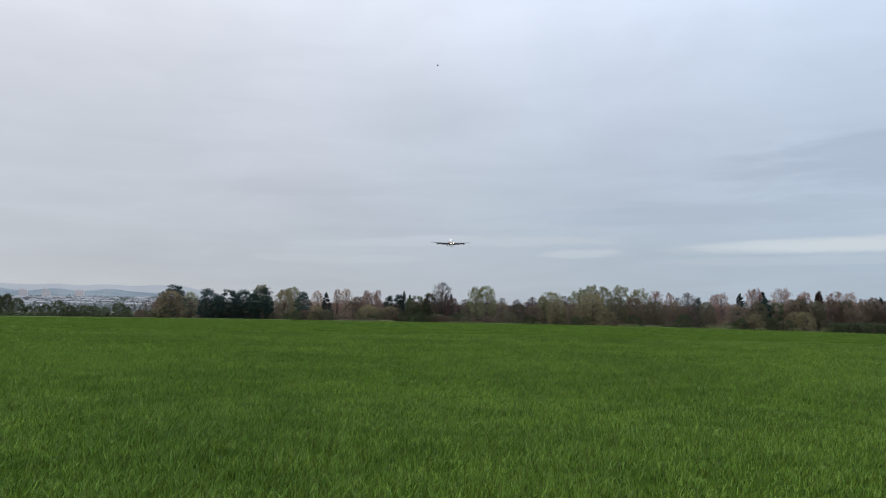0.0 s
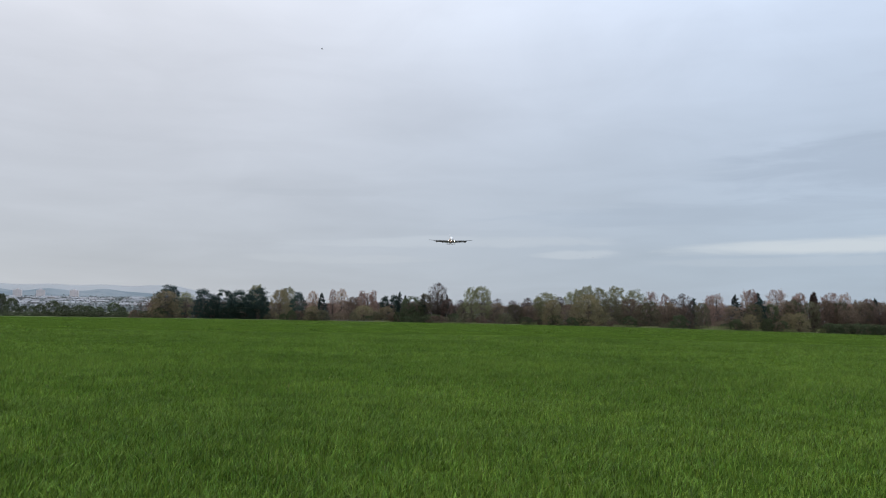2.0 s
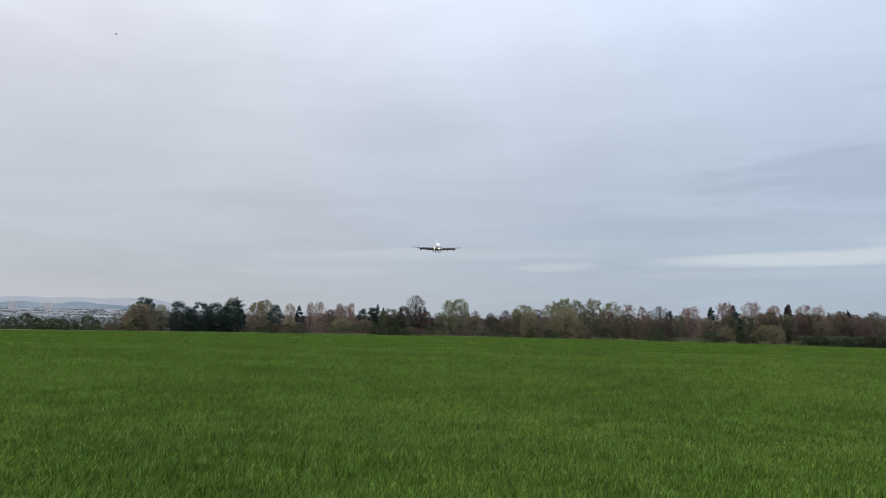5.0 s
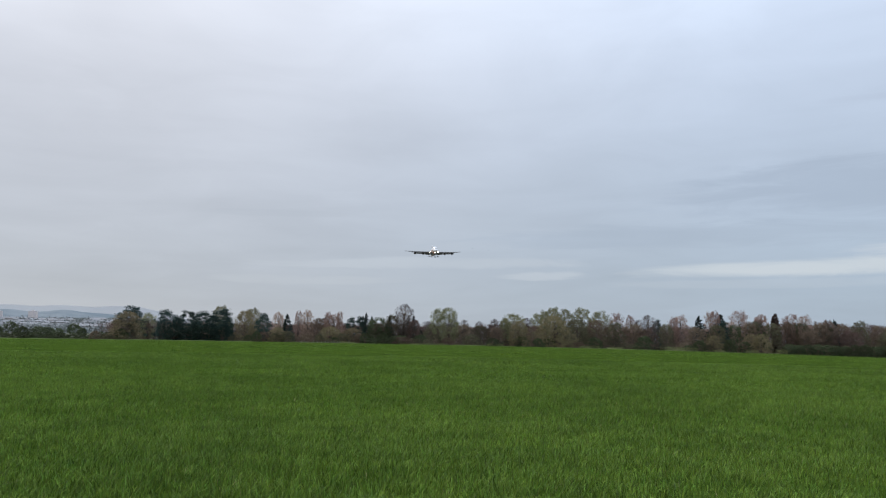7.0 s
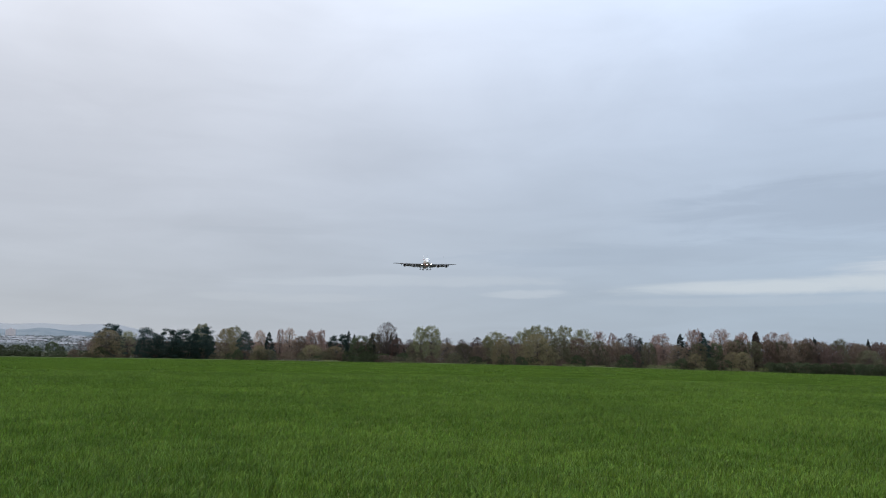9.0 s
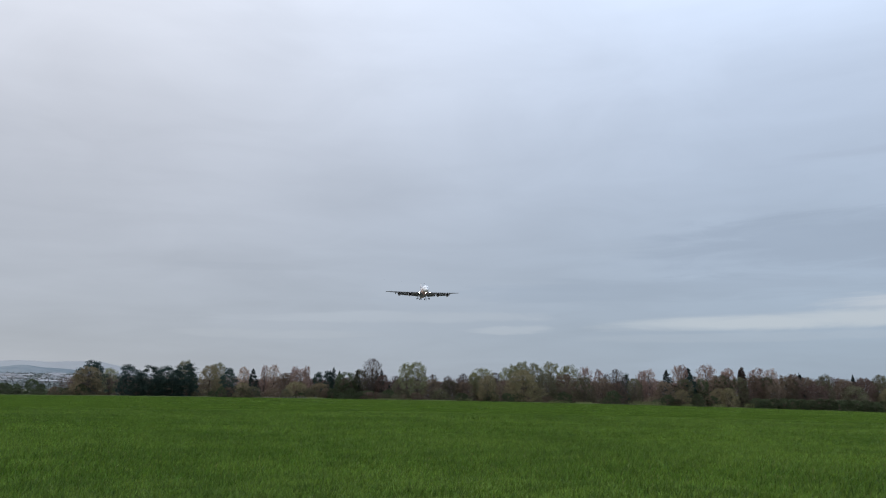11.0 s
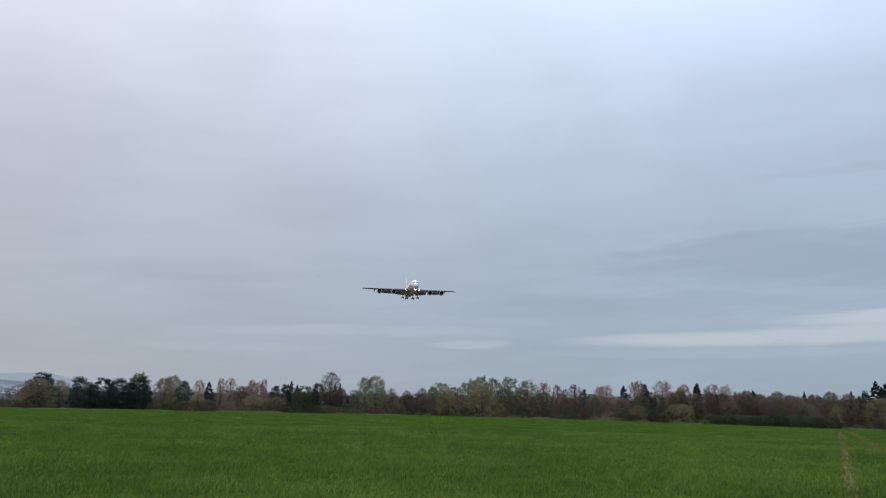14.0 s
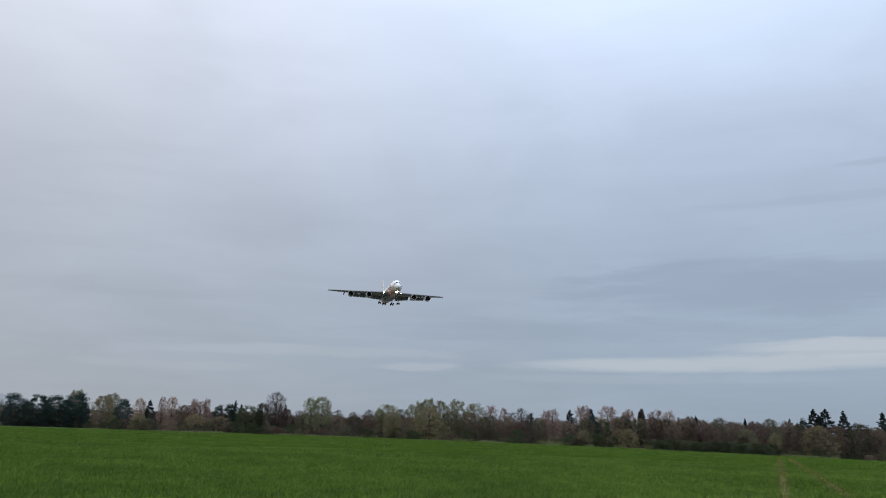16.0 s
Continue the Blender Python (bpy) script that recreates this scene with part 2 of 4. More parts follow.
def build_ground():
    radii = [0.0, 1.5, 3] + [3 * 1.16 ** k for k in range(1, 51)]
    radii = [r for r in radii if r < 4750] + [4750]
    turns = 144
    verts, faces, slots = [(0, 0, 0)], [], []
    for r in radii[1:]:
        for k in range(turns):
            a = 2 * math.pi * k / turns
            x, y = r * math.sin(a), r * math.cos(a)
            verts.append((x, y, land(x, y)))
    idx = lambda i, k: 1 + (i - 1) * turns + k % turns
    for k in range(turns):
        faces.append((0, idx(1, k + 1), idx(1, k)))
    for i in range(1, len(radii) - 1):
        for k in range(turns):
            faces.append((idx(i, k), idx(i, k + 1), idx(i + 1, k + 1), idx(i + 1, k)))
    mesh = bpy.data.meshes.new("ground")
    mesh.from_pydata(verts, [], faces)
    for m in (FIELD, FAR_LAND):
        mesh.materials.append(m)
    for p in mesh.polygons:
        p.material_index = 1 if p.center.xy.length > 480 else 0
    mesh.shade_smooth()
    mesh.update()
    if mesh.polygons[200].normal.z < 0:
        mesh.flip_normals()
    return tagged(new("ground", mesh), "green field of young cereal crop reaching to open country", "field", kind="structure")


build_ground()


def build_margin():
    """Rough grass under the trees, from the field's far edge on."""
    bm = bmesh.new()
    rnd = random.Random(4)
    cols = []
    for i in range(101):
        x = -260 + 6 * i
        col = []
        for j, y in enumerate((299.0, 304, 318, 345, 400)):
            yy = y + (rnd.uniform(-0.8, 0.8) if j == 0 else 0)
            yy += 0.16 * max(0, -x - 105) * (j < 3)
            col.append(bm.verts.new((x, yy, land(x, yy) + (0.02 if j == 0 else 0.06 + rnd.uniform(0, 0.15)))))
        cols.append(col)
    for a, b in zip(cols, cols[1:]):
        for k in range(4):
            bm.faces.new((a[k], b[k], b[k + 1], a[k + 1]))
    return tagged(part("verge", bm, ROUGH, smooth=True), "rough tussocky grass strip under the trees", "verge", kind="structure")


build_margin()


def build_hill(name, far, top, swell, fall, seed, material, label):
    """A long rounded ridge with its own back, sinking to the east; swell is the height of its gentle humps."""
    bm = bmesh.new()
    rows = []
    for i in range(201):
        turn_deg = -52 + i * 0.3
        a = radians(turn_deg)
        fade = min(max((-9 - turn_deg) / fall, 0.0), 1.0)
        n = noise.fractal(Vector((turn_deg * 0.4 + seed, seed, 0)), 1.0, 2.0, 4)
        high = (top + swell * math.cos(1.96 * (turn_deg + 25.4)) + 0.8 * swell * n) * fade
        rows.append([bm.verts.new((r * math.sin(a), r * math.cos(a), z)) for r, z in
                     ((far - 500, -20), (far - 250, high * 0.62), (far - 60, high * 0.95), (far, high), (far + 200, -20))])
    for a, b in zip(rows, rows[1:]):
        for k in range(4):
            bm.faces.new((a[k], b[k], b[k + 1], a[k + 1]))
    return tagged(part(name, bm, material, smooth=True), label, "hill", kind="structure")


build_hill("backdrop_hill", 3900, 128, 5, 11.5, 3.1, HILL_NEAR, "wooded ridge beyond the town, blue-green haze painted in, faintly glowing")
build_hill("backdrop_hill_far", 4600, 178, 2.5, 8.5, 8.7, HILL_FAR, "ridge on the horizon, pale haze painted in, faintly glowing")


# ---- trees ----
def crown_shape(kind, h):
    """Half width of the crown at height h, both from 0 to 1."""
    if kind == "spruce":
        return max(0.0, 1.0 - h) ** 0.75
    if kind == "pine":
        return math.sqrt(max(0, 1 - (h * 1.32 - 0.36) ** 2))
    if kind == "cypress":
        return max(0.0, 1 - h ** 3.0) ** 0.6 * (0.75 + 0.25 * min(1, h * 4))
    if kind == "bare":
        return math.sqrt(max(0.0, 1 - (1.75 * h - 0.75) ** 2)) if h > 0.1 else 0.4
    if kind == "poplar":
        return max(0.0, 1 - abs(2 * (h * 0.93 + 0.05) - 1.0) ** 2.8) ** 0.5
    if kind in ("willow", "bush"):
        return math.sqrt(max(0, 1 - (h * 0.98) ** 2.2))
    return max(0.0, 1 - abs(2 * (h * 0.92 + 0.06) - 1.0) ** 2.6) ** 0.5


SORTS = {   # crown base, tall, half width, clumps, clump radius, pieces per clump, piece length, piece width, droop
    "pine": (0.05, 11.0, 3.9, 70, 1.22, 150, 0.28, 0.15, 0.0),
    "spruce": (0.03, 11.0, 3.4, 230, 0.75, 44, 0.34, 0.15, -0.4),
    "cypress": (0.02, 12.0, 1.6, 200, 0.45, 40, 0.30, 0.13, 0.8),
    "green": (0.12, 12.0, 4.3, 250, 0.70, 62, 0.20, 0.13, 0.1),
    "poplar": (0.05, 12.0, 3.2, 260, 0.60, 38, 0.50, 0.042, 1.0),
    "bare": (0.24, 12.5, 4.4, 240, 0.62, 30, 0.60, 0.032, 0.5),
    "willow": (0.02, 10.0, 5.4, 300, 0.72, 44, 0.36, 0.085, -0.7),
    "thicket": (0.03, 9.0, 4.0, 230, 0.66, 44, 0.36, 0.085, 0.4),
    "deep": (0.03, 9.0, 4.0, 130, 0.90, 32, 0.40, 0.12, 0.4),
    "bush": (0.0, 4.0, 3.0, 110, 0.46, 30, 0.26, 0.14, 0.1),
}


def make_tree(name, kind, seed, leaf, leaf_name="crown"):
    rnd, rng = random.Random(seed), np.random.default_rng(seed)
    base, tall, half, clumps, spread, count, long, wide, droop = SORTS[kind]
    root = empty(name)
    bm = bmesh.new()
    lean = Vector((rnd.uniform(-0.5, 0.5), rnd.uniform(-0.5, 0.5), 0))
    top = 0.93 if kind in ("spruce", "poplar", "cypress") else 0.72
    thick = 0.022 * tall
    spine = [Vector((0, 0, -0.3)), Vector((0, 0, 0.25 * tall * top)) + lean * 0.2, Vector((0, 0, 0.6 * tall * top)) + lean * 0.7, Vector((0, 0, tall * top)) + lean]
    tube(bm, spine, (thick * 1.25, thick * 0.85, thick * 0.5, thick * 0.12), 7)
    centres = []
    for i in range(clumps):
        h = (i + rnd.random()) / clumps
        r = crown_shape(kind, h) * half
        a = rnd.uniform(0, 2 * math.pi)
        lobes = 1 + 0.13 * math.sin(2 * a + seed) + 0.11 * math.sin(3 * a + 2 * seed + 5 * h) + rnd.uniform(-0.10, 0.08)
        q = math.sqrt(rnd.uniform(0.2, 1.0))
        if kind == "spruce":
            q = math.sqrt(rnd.uniform(0.3, 1.0)) * (0.88 + 0.24 * rnd.random())
        z = tall * (base + (1 - base) * h * (0.97 + 0.06 * rnd.random()))
        c = Vector((r * q * lobes * math.cos(a), r * q * lobes * math.sin(a), z)) + lean * (z / tall)
        centres.append(c)
        if kind not in ("bush", "cypress") and i % 3 == 0 or kind == "bare":
            foot = Vector((0, 0, max(0.12 * tall, z - (0.32 if kind != "spruce" else 0.02) * tall * rnd.uniform(0.5, 1.0)))) + lean * (z / tall) * 0.8
            foot.z = min(foot.z, tall * top * 0.98)
            mid = foot.lerp(c, 0.5) + Vector((0, 0, 0.04 * tall * (-1 if kind == "willow" else 1) * rnd.uniform(-0.4, 0.6)))
            s = thick * (0.34 if kind != "spruce" else 0.15) * (1.1 - z / tall * 0.7)
            tube(bm, (foot, mid, c), (s, s * 0.6, s * 0.18), 4, False)
    part("trunk", bm, BARK, root)
    c = np.array([tuple(v) for v in centres])
    n = clumps * count
    which = np.repeat(np.arange(clumps), count)
    sizes = spread * rng.uniform(0.65, 1.3, clumps)
    if kind == "spruce":
        sizes *= 1.12 - c[:, 2] / tall
    off = rng.normal(0, 1, (n, 3))
    off *= (rng.uniform(0.1, 1, (n, 1)) ** 0.45) / np.linalg.norm(off, axis=1, keepdims=True)
    flat_z = 0.55 if kind == "pine" else 0.35 if kind == "spruce" else 0.85
    at = c[which] + off * sizes[which, None] * np.array((1.15, 1.15, flat_z))
    at[:, 2] = np.maximum(at[:, 2], 0.05)
    out = at - np.array((0, 0, tall * 0.35))
    out /= np.linalg.norm(out, axis=1, keepdims=True) + 1e-6
    way = out * 0.7 + rng.normal(0, 0.7, (n, 3)) + np.array((0, 0, droop))
    way /= np.linalg.norm(way, axis=1, keepdims=True)
    across = np.cross(way, rng.normal(0, 1, (n, 3)))
    across /= np.linalg.norm(across, axis=1, keepdims=True)
    size = rng.uniform(0.6, 1.4, (n, 1))
    way, across = way * long * size * 0.5, across * wide * size * 0.5
    verts = np.stack((at - way, at + across - way * 0.1, at + way, at - across + way * 0.1), 1).reshape(-1, 3)
    raw(leaf_name, verts, np.arange(n * 4).reshape(-1, 4), leaf, root)
    root["tall"] = float(np.percentile(verts[:, 2], 99.7))
    root["broad"] = 2 * float(np.percentile(np.hypot(verts[:, 0], verts[:, 1]), 90))
    return root


def plant(sorts, spots, label, category, group, used=set()):
    """Stand trees at (x, y, height, width); each prototype serves as the first tree of its kind."""
    rnd = random.Random(len(spots) * 7 + len(label))
    for i, (x, y, tall, broad) in enumerate(spots):
        proto = sorts[i % len(sorts)]
        ob = proto
        if proto.name in used:
            ob = copy_thing(proto, Matrix())
        used.add(proto.name)
        s, w = tall / proto["tall"], broad / proto["broad"]
        ob.location = (x, y, land(x, y) - 0.05)
        ob.rotation_euler = (0, 0, rnd.uniform(0, 6.28))
        ob.scale = (w, w * rnd.uniform(0.9, 1.1), s)
        tagged(ob, label, category, group)


PINES_T = [make_tree("pine_tree", "pine", s, PINE) for s in (1, 2, 3, 4)]
SPRUCES_T = [make_tree("spruce_tree", "spruce", s, SPRUCE) for s in (5, 6, 7)]
CYPRESS_T = [make_tree("cypress_tree", "cypress", s, RUSTY) for s in (35, 36)]
GREEN_T = [make_tree("spring_tree", "green", s, SPRING) for s in (8, 9, 10, 11)]
RED_T = [make_tree("budding_poplar", "poplar", s, RUST) for s in (12, 13, 14)]
BARE_T = [make_tree("bare_tree", "bare", s, TWIG) for s in (15, 16, 17)]
WILLOW_T = [make_tree("willow_tree", "willow", s, OLIVE) for s in (18, 19, 20)]
BROWN_T = [make_tree("thicket_tree", "thicket", s, m) for s, m in ((21, BROWN), (22, MOSS), (23, BROWN), (24, DUSK), (39, MOSS))]
DEEP_T = [make_tree("deep_wood_tree", "deep", s, DUSK) for s in (31, 32, 33, 34)]
EVER_T = [make_tree("evergreen_tree", "thicket", s, HEDGE) for s in (37, 38)]
BUSH_T = [make_tree("hedge_bush", "bush", s, HEDGE, "foliage") for s in (25, 26, 27)]
SCRUB_T = [make_tree("scrub_bush", "bush", s, m, "foliage") for s, m in ((28, BROWN), (29, MOSS), (40, MOSS))]

# x, y, height, width in metres
PINES = [
    (-89.5, 316, 11.5, 9.0), (-82.5, 316, 11.2, 8.3), (-70.0, 316, 12.2, 9.8),
    (-84.9, 312, 8.4, 4.9), (-75.5, 312, 11.1, 8.8), (-72.2, 312, 9.7, 5.7),
    (-65.8, 312, 8.9, 4.4), (-78.4, 312, 8.9, 4.9), (-90.9, 312, 7.7, 4.0),
    (-85.5, 310, 6.0, 6.6), (-79.2, 310, 6.3, 7.5), (-72.8, 310, 6.6, 7.4),
    (-67.7, 310, 6.5, 6.5), (-52.6, 310, 10.5, 6.5), (100.5, 326, 12.0, 4.2),
    (123.5, 316, 12.2, 4.7), (226.5, 330, 16.5, 5.5), (-102.6, 314, 12.6, 10.0),
    (-21.0, 318, 9.8, 4.8), (-17.5, 318, 10.3, 4.8),
]
SPRUCES = [
    (-45.8, 322, 10.8, 5.7), (-16.2, 322, 10.6, 4.2), (-14.8, 322, 11.8, 4.8),
    (-13.1, 322, 10.5, 3.6), (1.3, 322, 11.2, 3.9), (2.9, 322, 11.0, 3.6),
    (6.1, 318, 5.7, 2.8), (-6.3, 318, 10.9, 4.0), (116.6, 322, 13.9, 7.6),
    (124.6, 322, 14.8, 9.0), (171.2, 322, 14.4, 4.1), (232.7, 330, 20.8, 12.7),
    (236.9, 330, 21.0, 13.6), (234.4, 330, 18.4, 11.3), (246.9, 330, 20.9, 10.7),
    (266.6, 330, 21.4, 10.2), (198.7, 330, 14.9, 5.3), (220.2, 330, 15.9, 6.5),
    (176.0, 330, 14.2, 4.6),
]
CYPRESS = [
    (147.2, 322, 15.8, 3.4), (146.5, 322, 14.9, 2.4),
]
GREEN = [
    (-71.5, 326, 13.7, 7.3), (-59.4, 326, 12.9, 6.4), (-99.9, 326, 10.4, 7.0),
    (12.5, 314, 13.7, 5.6), (16.6, 314, 14.2, 7.4), (42.0, 320, 12.6, 9.3),
    (51.7, 320, 13.0, 5.4), (54.3, 320, 14.2, 5.4), (58.3, 320, 15.6, 7.6),
    (62.5, 320, 15.1, 6.3), (69.1, 320, 15.7, 7.7), (76.3, 320, 14.5, 8.1),
    (39.1, 320, 10.6, 5.3),
]
RED = [
    (-49.1, 322, 11.4, 4.9), (-41.6, 322, 12.2, 3.3), (-38.1, 322, 12.5, 4.9),
    (-29.9, 322, 11.9, 4.0), (-25.7, 322, 12.2, 3.6), (-27.4, 322, 11.1, 7.6),
    (83.2, 322, 14.1, 5.9), (105.1, 320, 13.1, 4.6), (108.6, 320, 13.9, 7.0),
    (120.1, 320, 15.7, 5.2), (122.5, 320, 16.0, 4.7), (128.3, 320, 12.0, 7.1),
    (140.7, 320, 15.3, 6.3), (152.2, 320, 15.7, 7.3), (158.8, 320, 15.7, 6.4),
    (135.9, 330, 16.8, 8.3), (90.9, 330, 13.7, 4.2), (143.8, 330, 15.0, 5.0),
]
BARE = [
    (-0.7, 318, 15.4, 8.7), (94.6, 318, 13.6, 7.8), (34.5, 318, 10.4, 5.7),
    (23.2, 318, 9.9, 4.8), (28.6, 318, 9.4, 5.3), (49.0, 330, 11.5, 6.9),
    (8.2, 330, 9.3, 5.9), (19.5, 330, 11.3, 5.0), (93.6, 330, 11.9, 3.3),
    (-32.6, 330, 9.9, 5.9),
]
EVERGREEN = [
    (-10.6, 316, 9.9, 7.4), (-8.5, 316, 6.5, 5.7), (128.2, 316, 10.7, 5.6),
    (136.3, 316, 12.2, 7.1),
]
WILLOWS = [
    (-61.4, 318, 11.7, 10.2), (-102.5, 308, 10.4, 11.6), (56.3, 308, 11.9, 13.4),
    (-28.3, 308, 6.0, 9.8), (-19.9, 308, 5.7, 8.5), (133.0, 304, 7.2, 7.3),
    (115.1, 304, 6.1, 6.3), (-46.7, 304, 5.4, 6.3), (42.0, 304, 9.4, 8.9),
    (217.6, 308, 12.8, 15.0), (197.9, 308, 9.0, 5.5), (131.1, 308, 7.1, 6.9),
]
THICKET = [
    (-33.6, 318, 9.3, 5.7), (-5.2, 318, 11.1, 6.6), (-10.7, 318, 7.6, 6.6),
    (3.5, 318, 9.3, 6.6), (10.0, 318, 8.2, 6.1), (21.8, 314, 7.9, 7.4),
    (28.2, 314, 7.6, 7.8), (34.7, 314, 7.3, 6.5), (49.8, 314, 8.1, 7.4),
    (66.0, 314, 11.0, 8.8), (73.5, 314, 10.8, 8.9), (81.1, 314, 10.1, 8.0),
    (88.1, 316, 10.1, 7.7), (93.5, 316, 8.1, 7.7), (101.1, 316, 10.1, 6.8),
    (113.0, 316, 9.3, 6.9), (120.6, 316, 10.4, 7.9), (133.7, 316, 12.1, 8.0),
    (137.6, 316, 12.9, 6.2),
]
THICKET_EAST = [
    (143.2, 318, 11.8, 8.2), (149.4, 318, 12.5, 8.2), (155.9, 318, 12.4, 8.3),
    (162.5, 318, 13.1, 7.9), (166.4, 318, 13.9, 6.9), (166.0, 320, 12.2, 8.4),
    (172.4, 320, 12.7, 7.5), (181.1, 320, 14.1, 7.1), (187.7, 320, 12.6, 8.7),
    (196.8, 320, 13.5, 9.3), (204.7, 320, 14.9, 7.8), (211.3, 320, 14.3, 7.9),
    (217.8, 320, 13.8, 6.9), (156.6, 314, 9.4, 8.2), (172.7, 314, 9.7, 9.9),
    (189.1, 314, 9.9, 10.1), (230.8, 314, 13.3, 8.0), (241.7, 314, 15.1, 10.9),
    (249.7, 314, 13.9, 9.9),
]
WEST_HEDGE = [
    (-190.3, 352, 9.1, 6.6), (-185.7, 350, 9.6, 6.5), (-180.2, 348, 7.9, 7.0),
    (-173.8, 345, 4.5, 4.8), (-169.0, 343, 4.3, 4.2), (-164.8, 341, 5.3, 5.7),
    (-157.1, 338, 6.7, 6.7), (-151.3, 335, 4.8, 5.1), (-144.5, 332, 4.8, 9.0),
    (-140.0, 330, 4.6, 6.9), (-134.2, 327, 4.2, 5.8), (-127.2, 324, 6.0, 6.7),
    (-123.3, 322, 4.2, 4.3), (-116.8, 319, 3.0, 7.9), (-111.8, 316, 2.8, 5.5),
]
BUSHES = [
    (-14.3, 303, 3.9, 5.4), (-8.1, 303, 4.0, 4.6), (120.7, 303, 4.8, 5.4),
    (109.2, 303, 4.2, 5.8), (105.0, 303, 2.3, 4.9), (-53.8, 303, 3.8, 4.2),
    (-3.9, 303, 3.0, 4.2), (126.9, 303, 4.2, 5.0), (88.5, 303, 5.1, 7.4),
    (42.8, 303, 4.0, 5.5), (69.8, 303, 4.2, 6.4), (49.0, 303, 3.3, 4.6),
]
PALE_SHRUBS = [
    (-0.8, 302, 2.7, 7.1), (4.8, 302, 2.2, 3.7), (8.1, 302, 2.2, 4.2),
    (11.2, 302, 2.1, 3.3), (94.3, 302, 1.8, 4.8), (111.9, 302, 2.7, 4.9),
]

plant(PINES_T, PINES, "dark green pine tree with layered clumps at the field edge", "tree", "pines along the field edge")
plant(SPRUCES_T, SPRUCES, "dark pointed conifer rising out of the wood", "tree", "conifers in the wood")
plant(CYPRESS_T, CYPRESS, "narrow dark rusty cypress standing over the wood", "tree", "conifers in the wood")
plant(GREEN_T, GREEN, "broadleaved tree in thin pale green spring leaf", "tree", "spring trees in the wood")
plant(RED_T, RED, "slender leafless tree with reddish-brown budding twigs", "tree", "budding trees in the wood")
plant(BARE_T, BARE, "tall leafless tree with fine dark twigs", "tree", "bare trees in the wood")
plant(WILLOW_T, WILLOWS, "rounded olive-brown willow reaching to the ground", "tree", "willows at the field edge")
plant(BROWN_T, THICKET + THICKET_EAST, "bushy brown-green tree just coming into leaf", "tree", "brown trees in the wood")
plant(EVER_T, EVERGREEN, "broad dark green evergreen tree in the wood", "tree", "evergreens in the wood")
plant(BUSH_T, BUSHES, "dark green bush at the foot of the wood", "shrub", "scrub along the wood")
plant(SCRUB_T, PALE_SHRUBS, "low rounded greyish-brown shrub at the field edge", "shrub", "scrub along the wood")
plant(BUSH_T, WEST_HEDGE, "loose dark green hedgerow shrub beside the field", "shrub", "hedgerow shrubs")


def wood_top(x):
    """Height of the closed canopy deep in the wood."""
    rise = 0.9 * noise.noise(Vector((x * 0.11, 2.0, 0))) + 0.7 * noise.noise(Vector((x * 0.33, 7.0, 0)))
    return 6.6 + rise + max(0, x) * 0.020 + min(max(0, x - 120) * 0.03, 1.5)


def build_wood_depth():
    """Twigs and buds of the inner wood, too many to tell apart."""
    rng = np.random.default_rng(21)
    n = 110000
    x, y = rng.uniform(-120, 305, n), rng.uniform(322, 350, n)
    top = np.array([wood_top(v) for v in x])
    base = np.array([land(a, b) for a, b in zip(x, y)])
    at = np.stack((x, y, base + top * rng.random(n)), 1)
    u = rng.normal(0, 1, (n, 3)) + np.array((0, 0, 0.8))
    u *= 0.34 / np.linalg.norm(u, axis=1, keepdims=True)
    v = np.cross(u, rng.normal(0, 1, (n, 3)))
    v *= 0.09 / np.linalg.norm(v, axis=1, keepdims=True)
    verts = np.stack((at - u, at + v, at + u, at - v), 1).reshape(-1, 3)
    ob = raw("inner_wood", verts, np.arange(4 * n).reshape(-1, 4), DUSK)
    return tagged(ob, "dim brown tangle of twigs deep in the wood", "woodland", kind="stuff")


def wood_filling():
    """The back row of the wood and the scrub along its foot."""
    rnd = random.Random(77)
    back, scrub, bushes = [], [], []
    x = -116.0
    while x < 305:
        back.append((x, rnd.uniform(330, 344), wood_top(x) + rnd.uniform(0.3, 1.6), rnd.uniform(9, 14)))
        x += rnd.uniform(3.4, 5.6)
    x = -112.0
    while x < 285:
        if not -99 < x < -64 and (not 20 < x < 140 or rnd.random() < 0.45):
            (bushes if rnd.random() < 0.45 else scrub).append((x, rnd.uniform(303, 309), rnd.uniform(2.0, 4.2), rnd.uniform(4, 7)))
        x += rnd.uniform(3.5, 6.5)
    plant(DEEP_T, back, "bushy brown tree deep in the wood", "tree", "brown trees in the wood")
    plant(SCRUB_T, scrub, "low brown scrub bush at the foot of the wood", "shrub", "scrub along the wood")
    plant(BUSH_T, bushes, "dark green bush at the foot of the wood", "shrub", "scrub along the wood")
    hedge = [(143 + 3.6 * i, 302.5 + rnd.uniform(-0.6, 0.6), rnd.uniform(3.6, 4.6), 6.0) for i in range(15)]
    plant(BUSH_T, hedge, "clipped-looking dark green hedge bush beside the field", "shrub", "hedge beside the field")
    west = [(-195 + 5.2 * i, 352 - 2.4 * i + rnd.uniform(-1, 1), rnd.uniform(1.6, 2.6), 6.5) for i in range(17)]
    plant(BUSH_T, west, "low hedgerow bush beside the field", "shrub", "hedgerow shrubs")


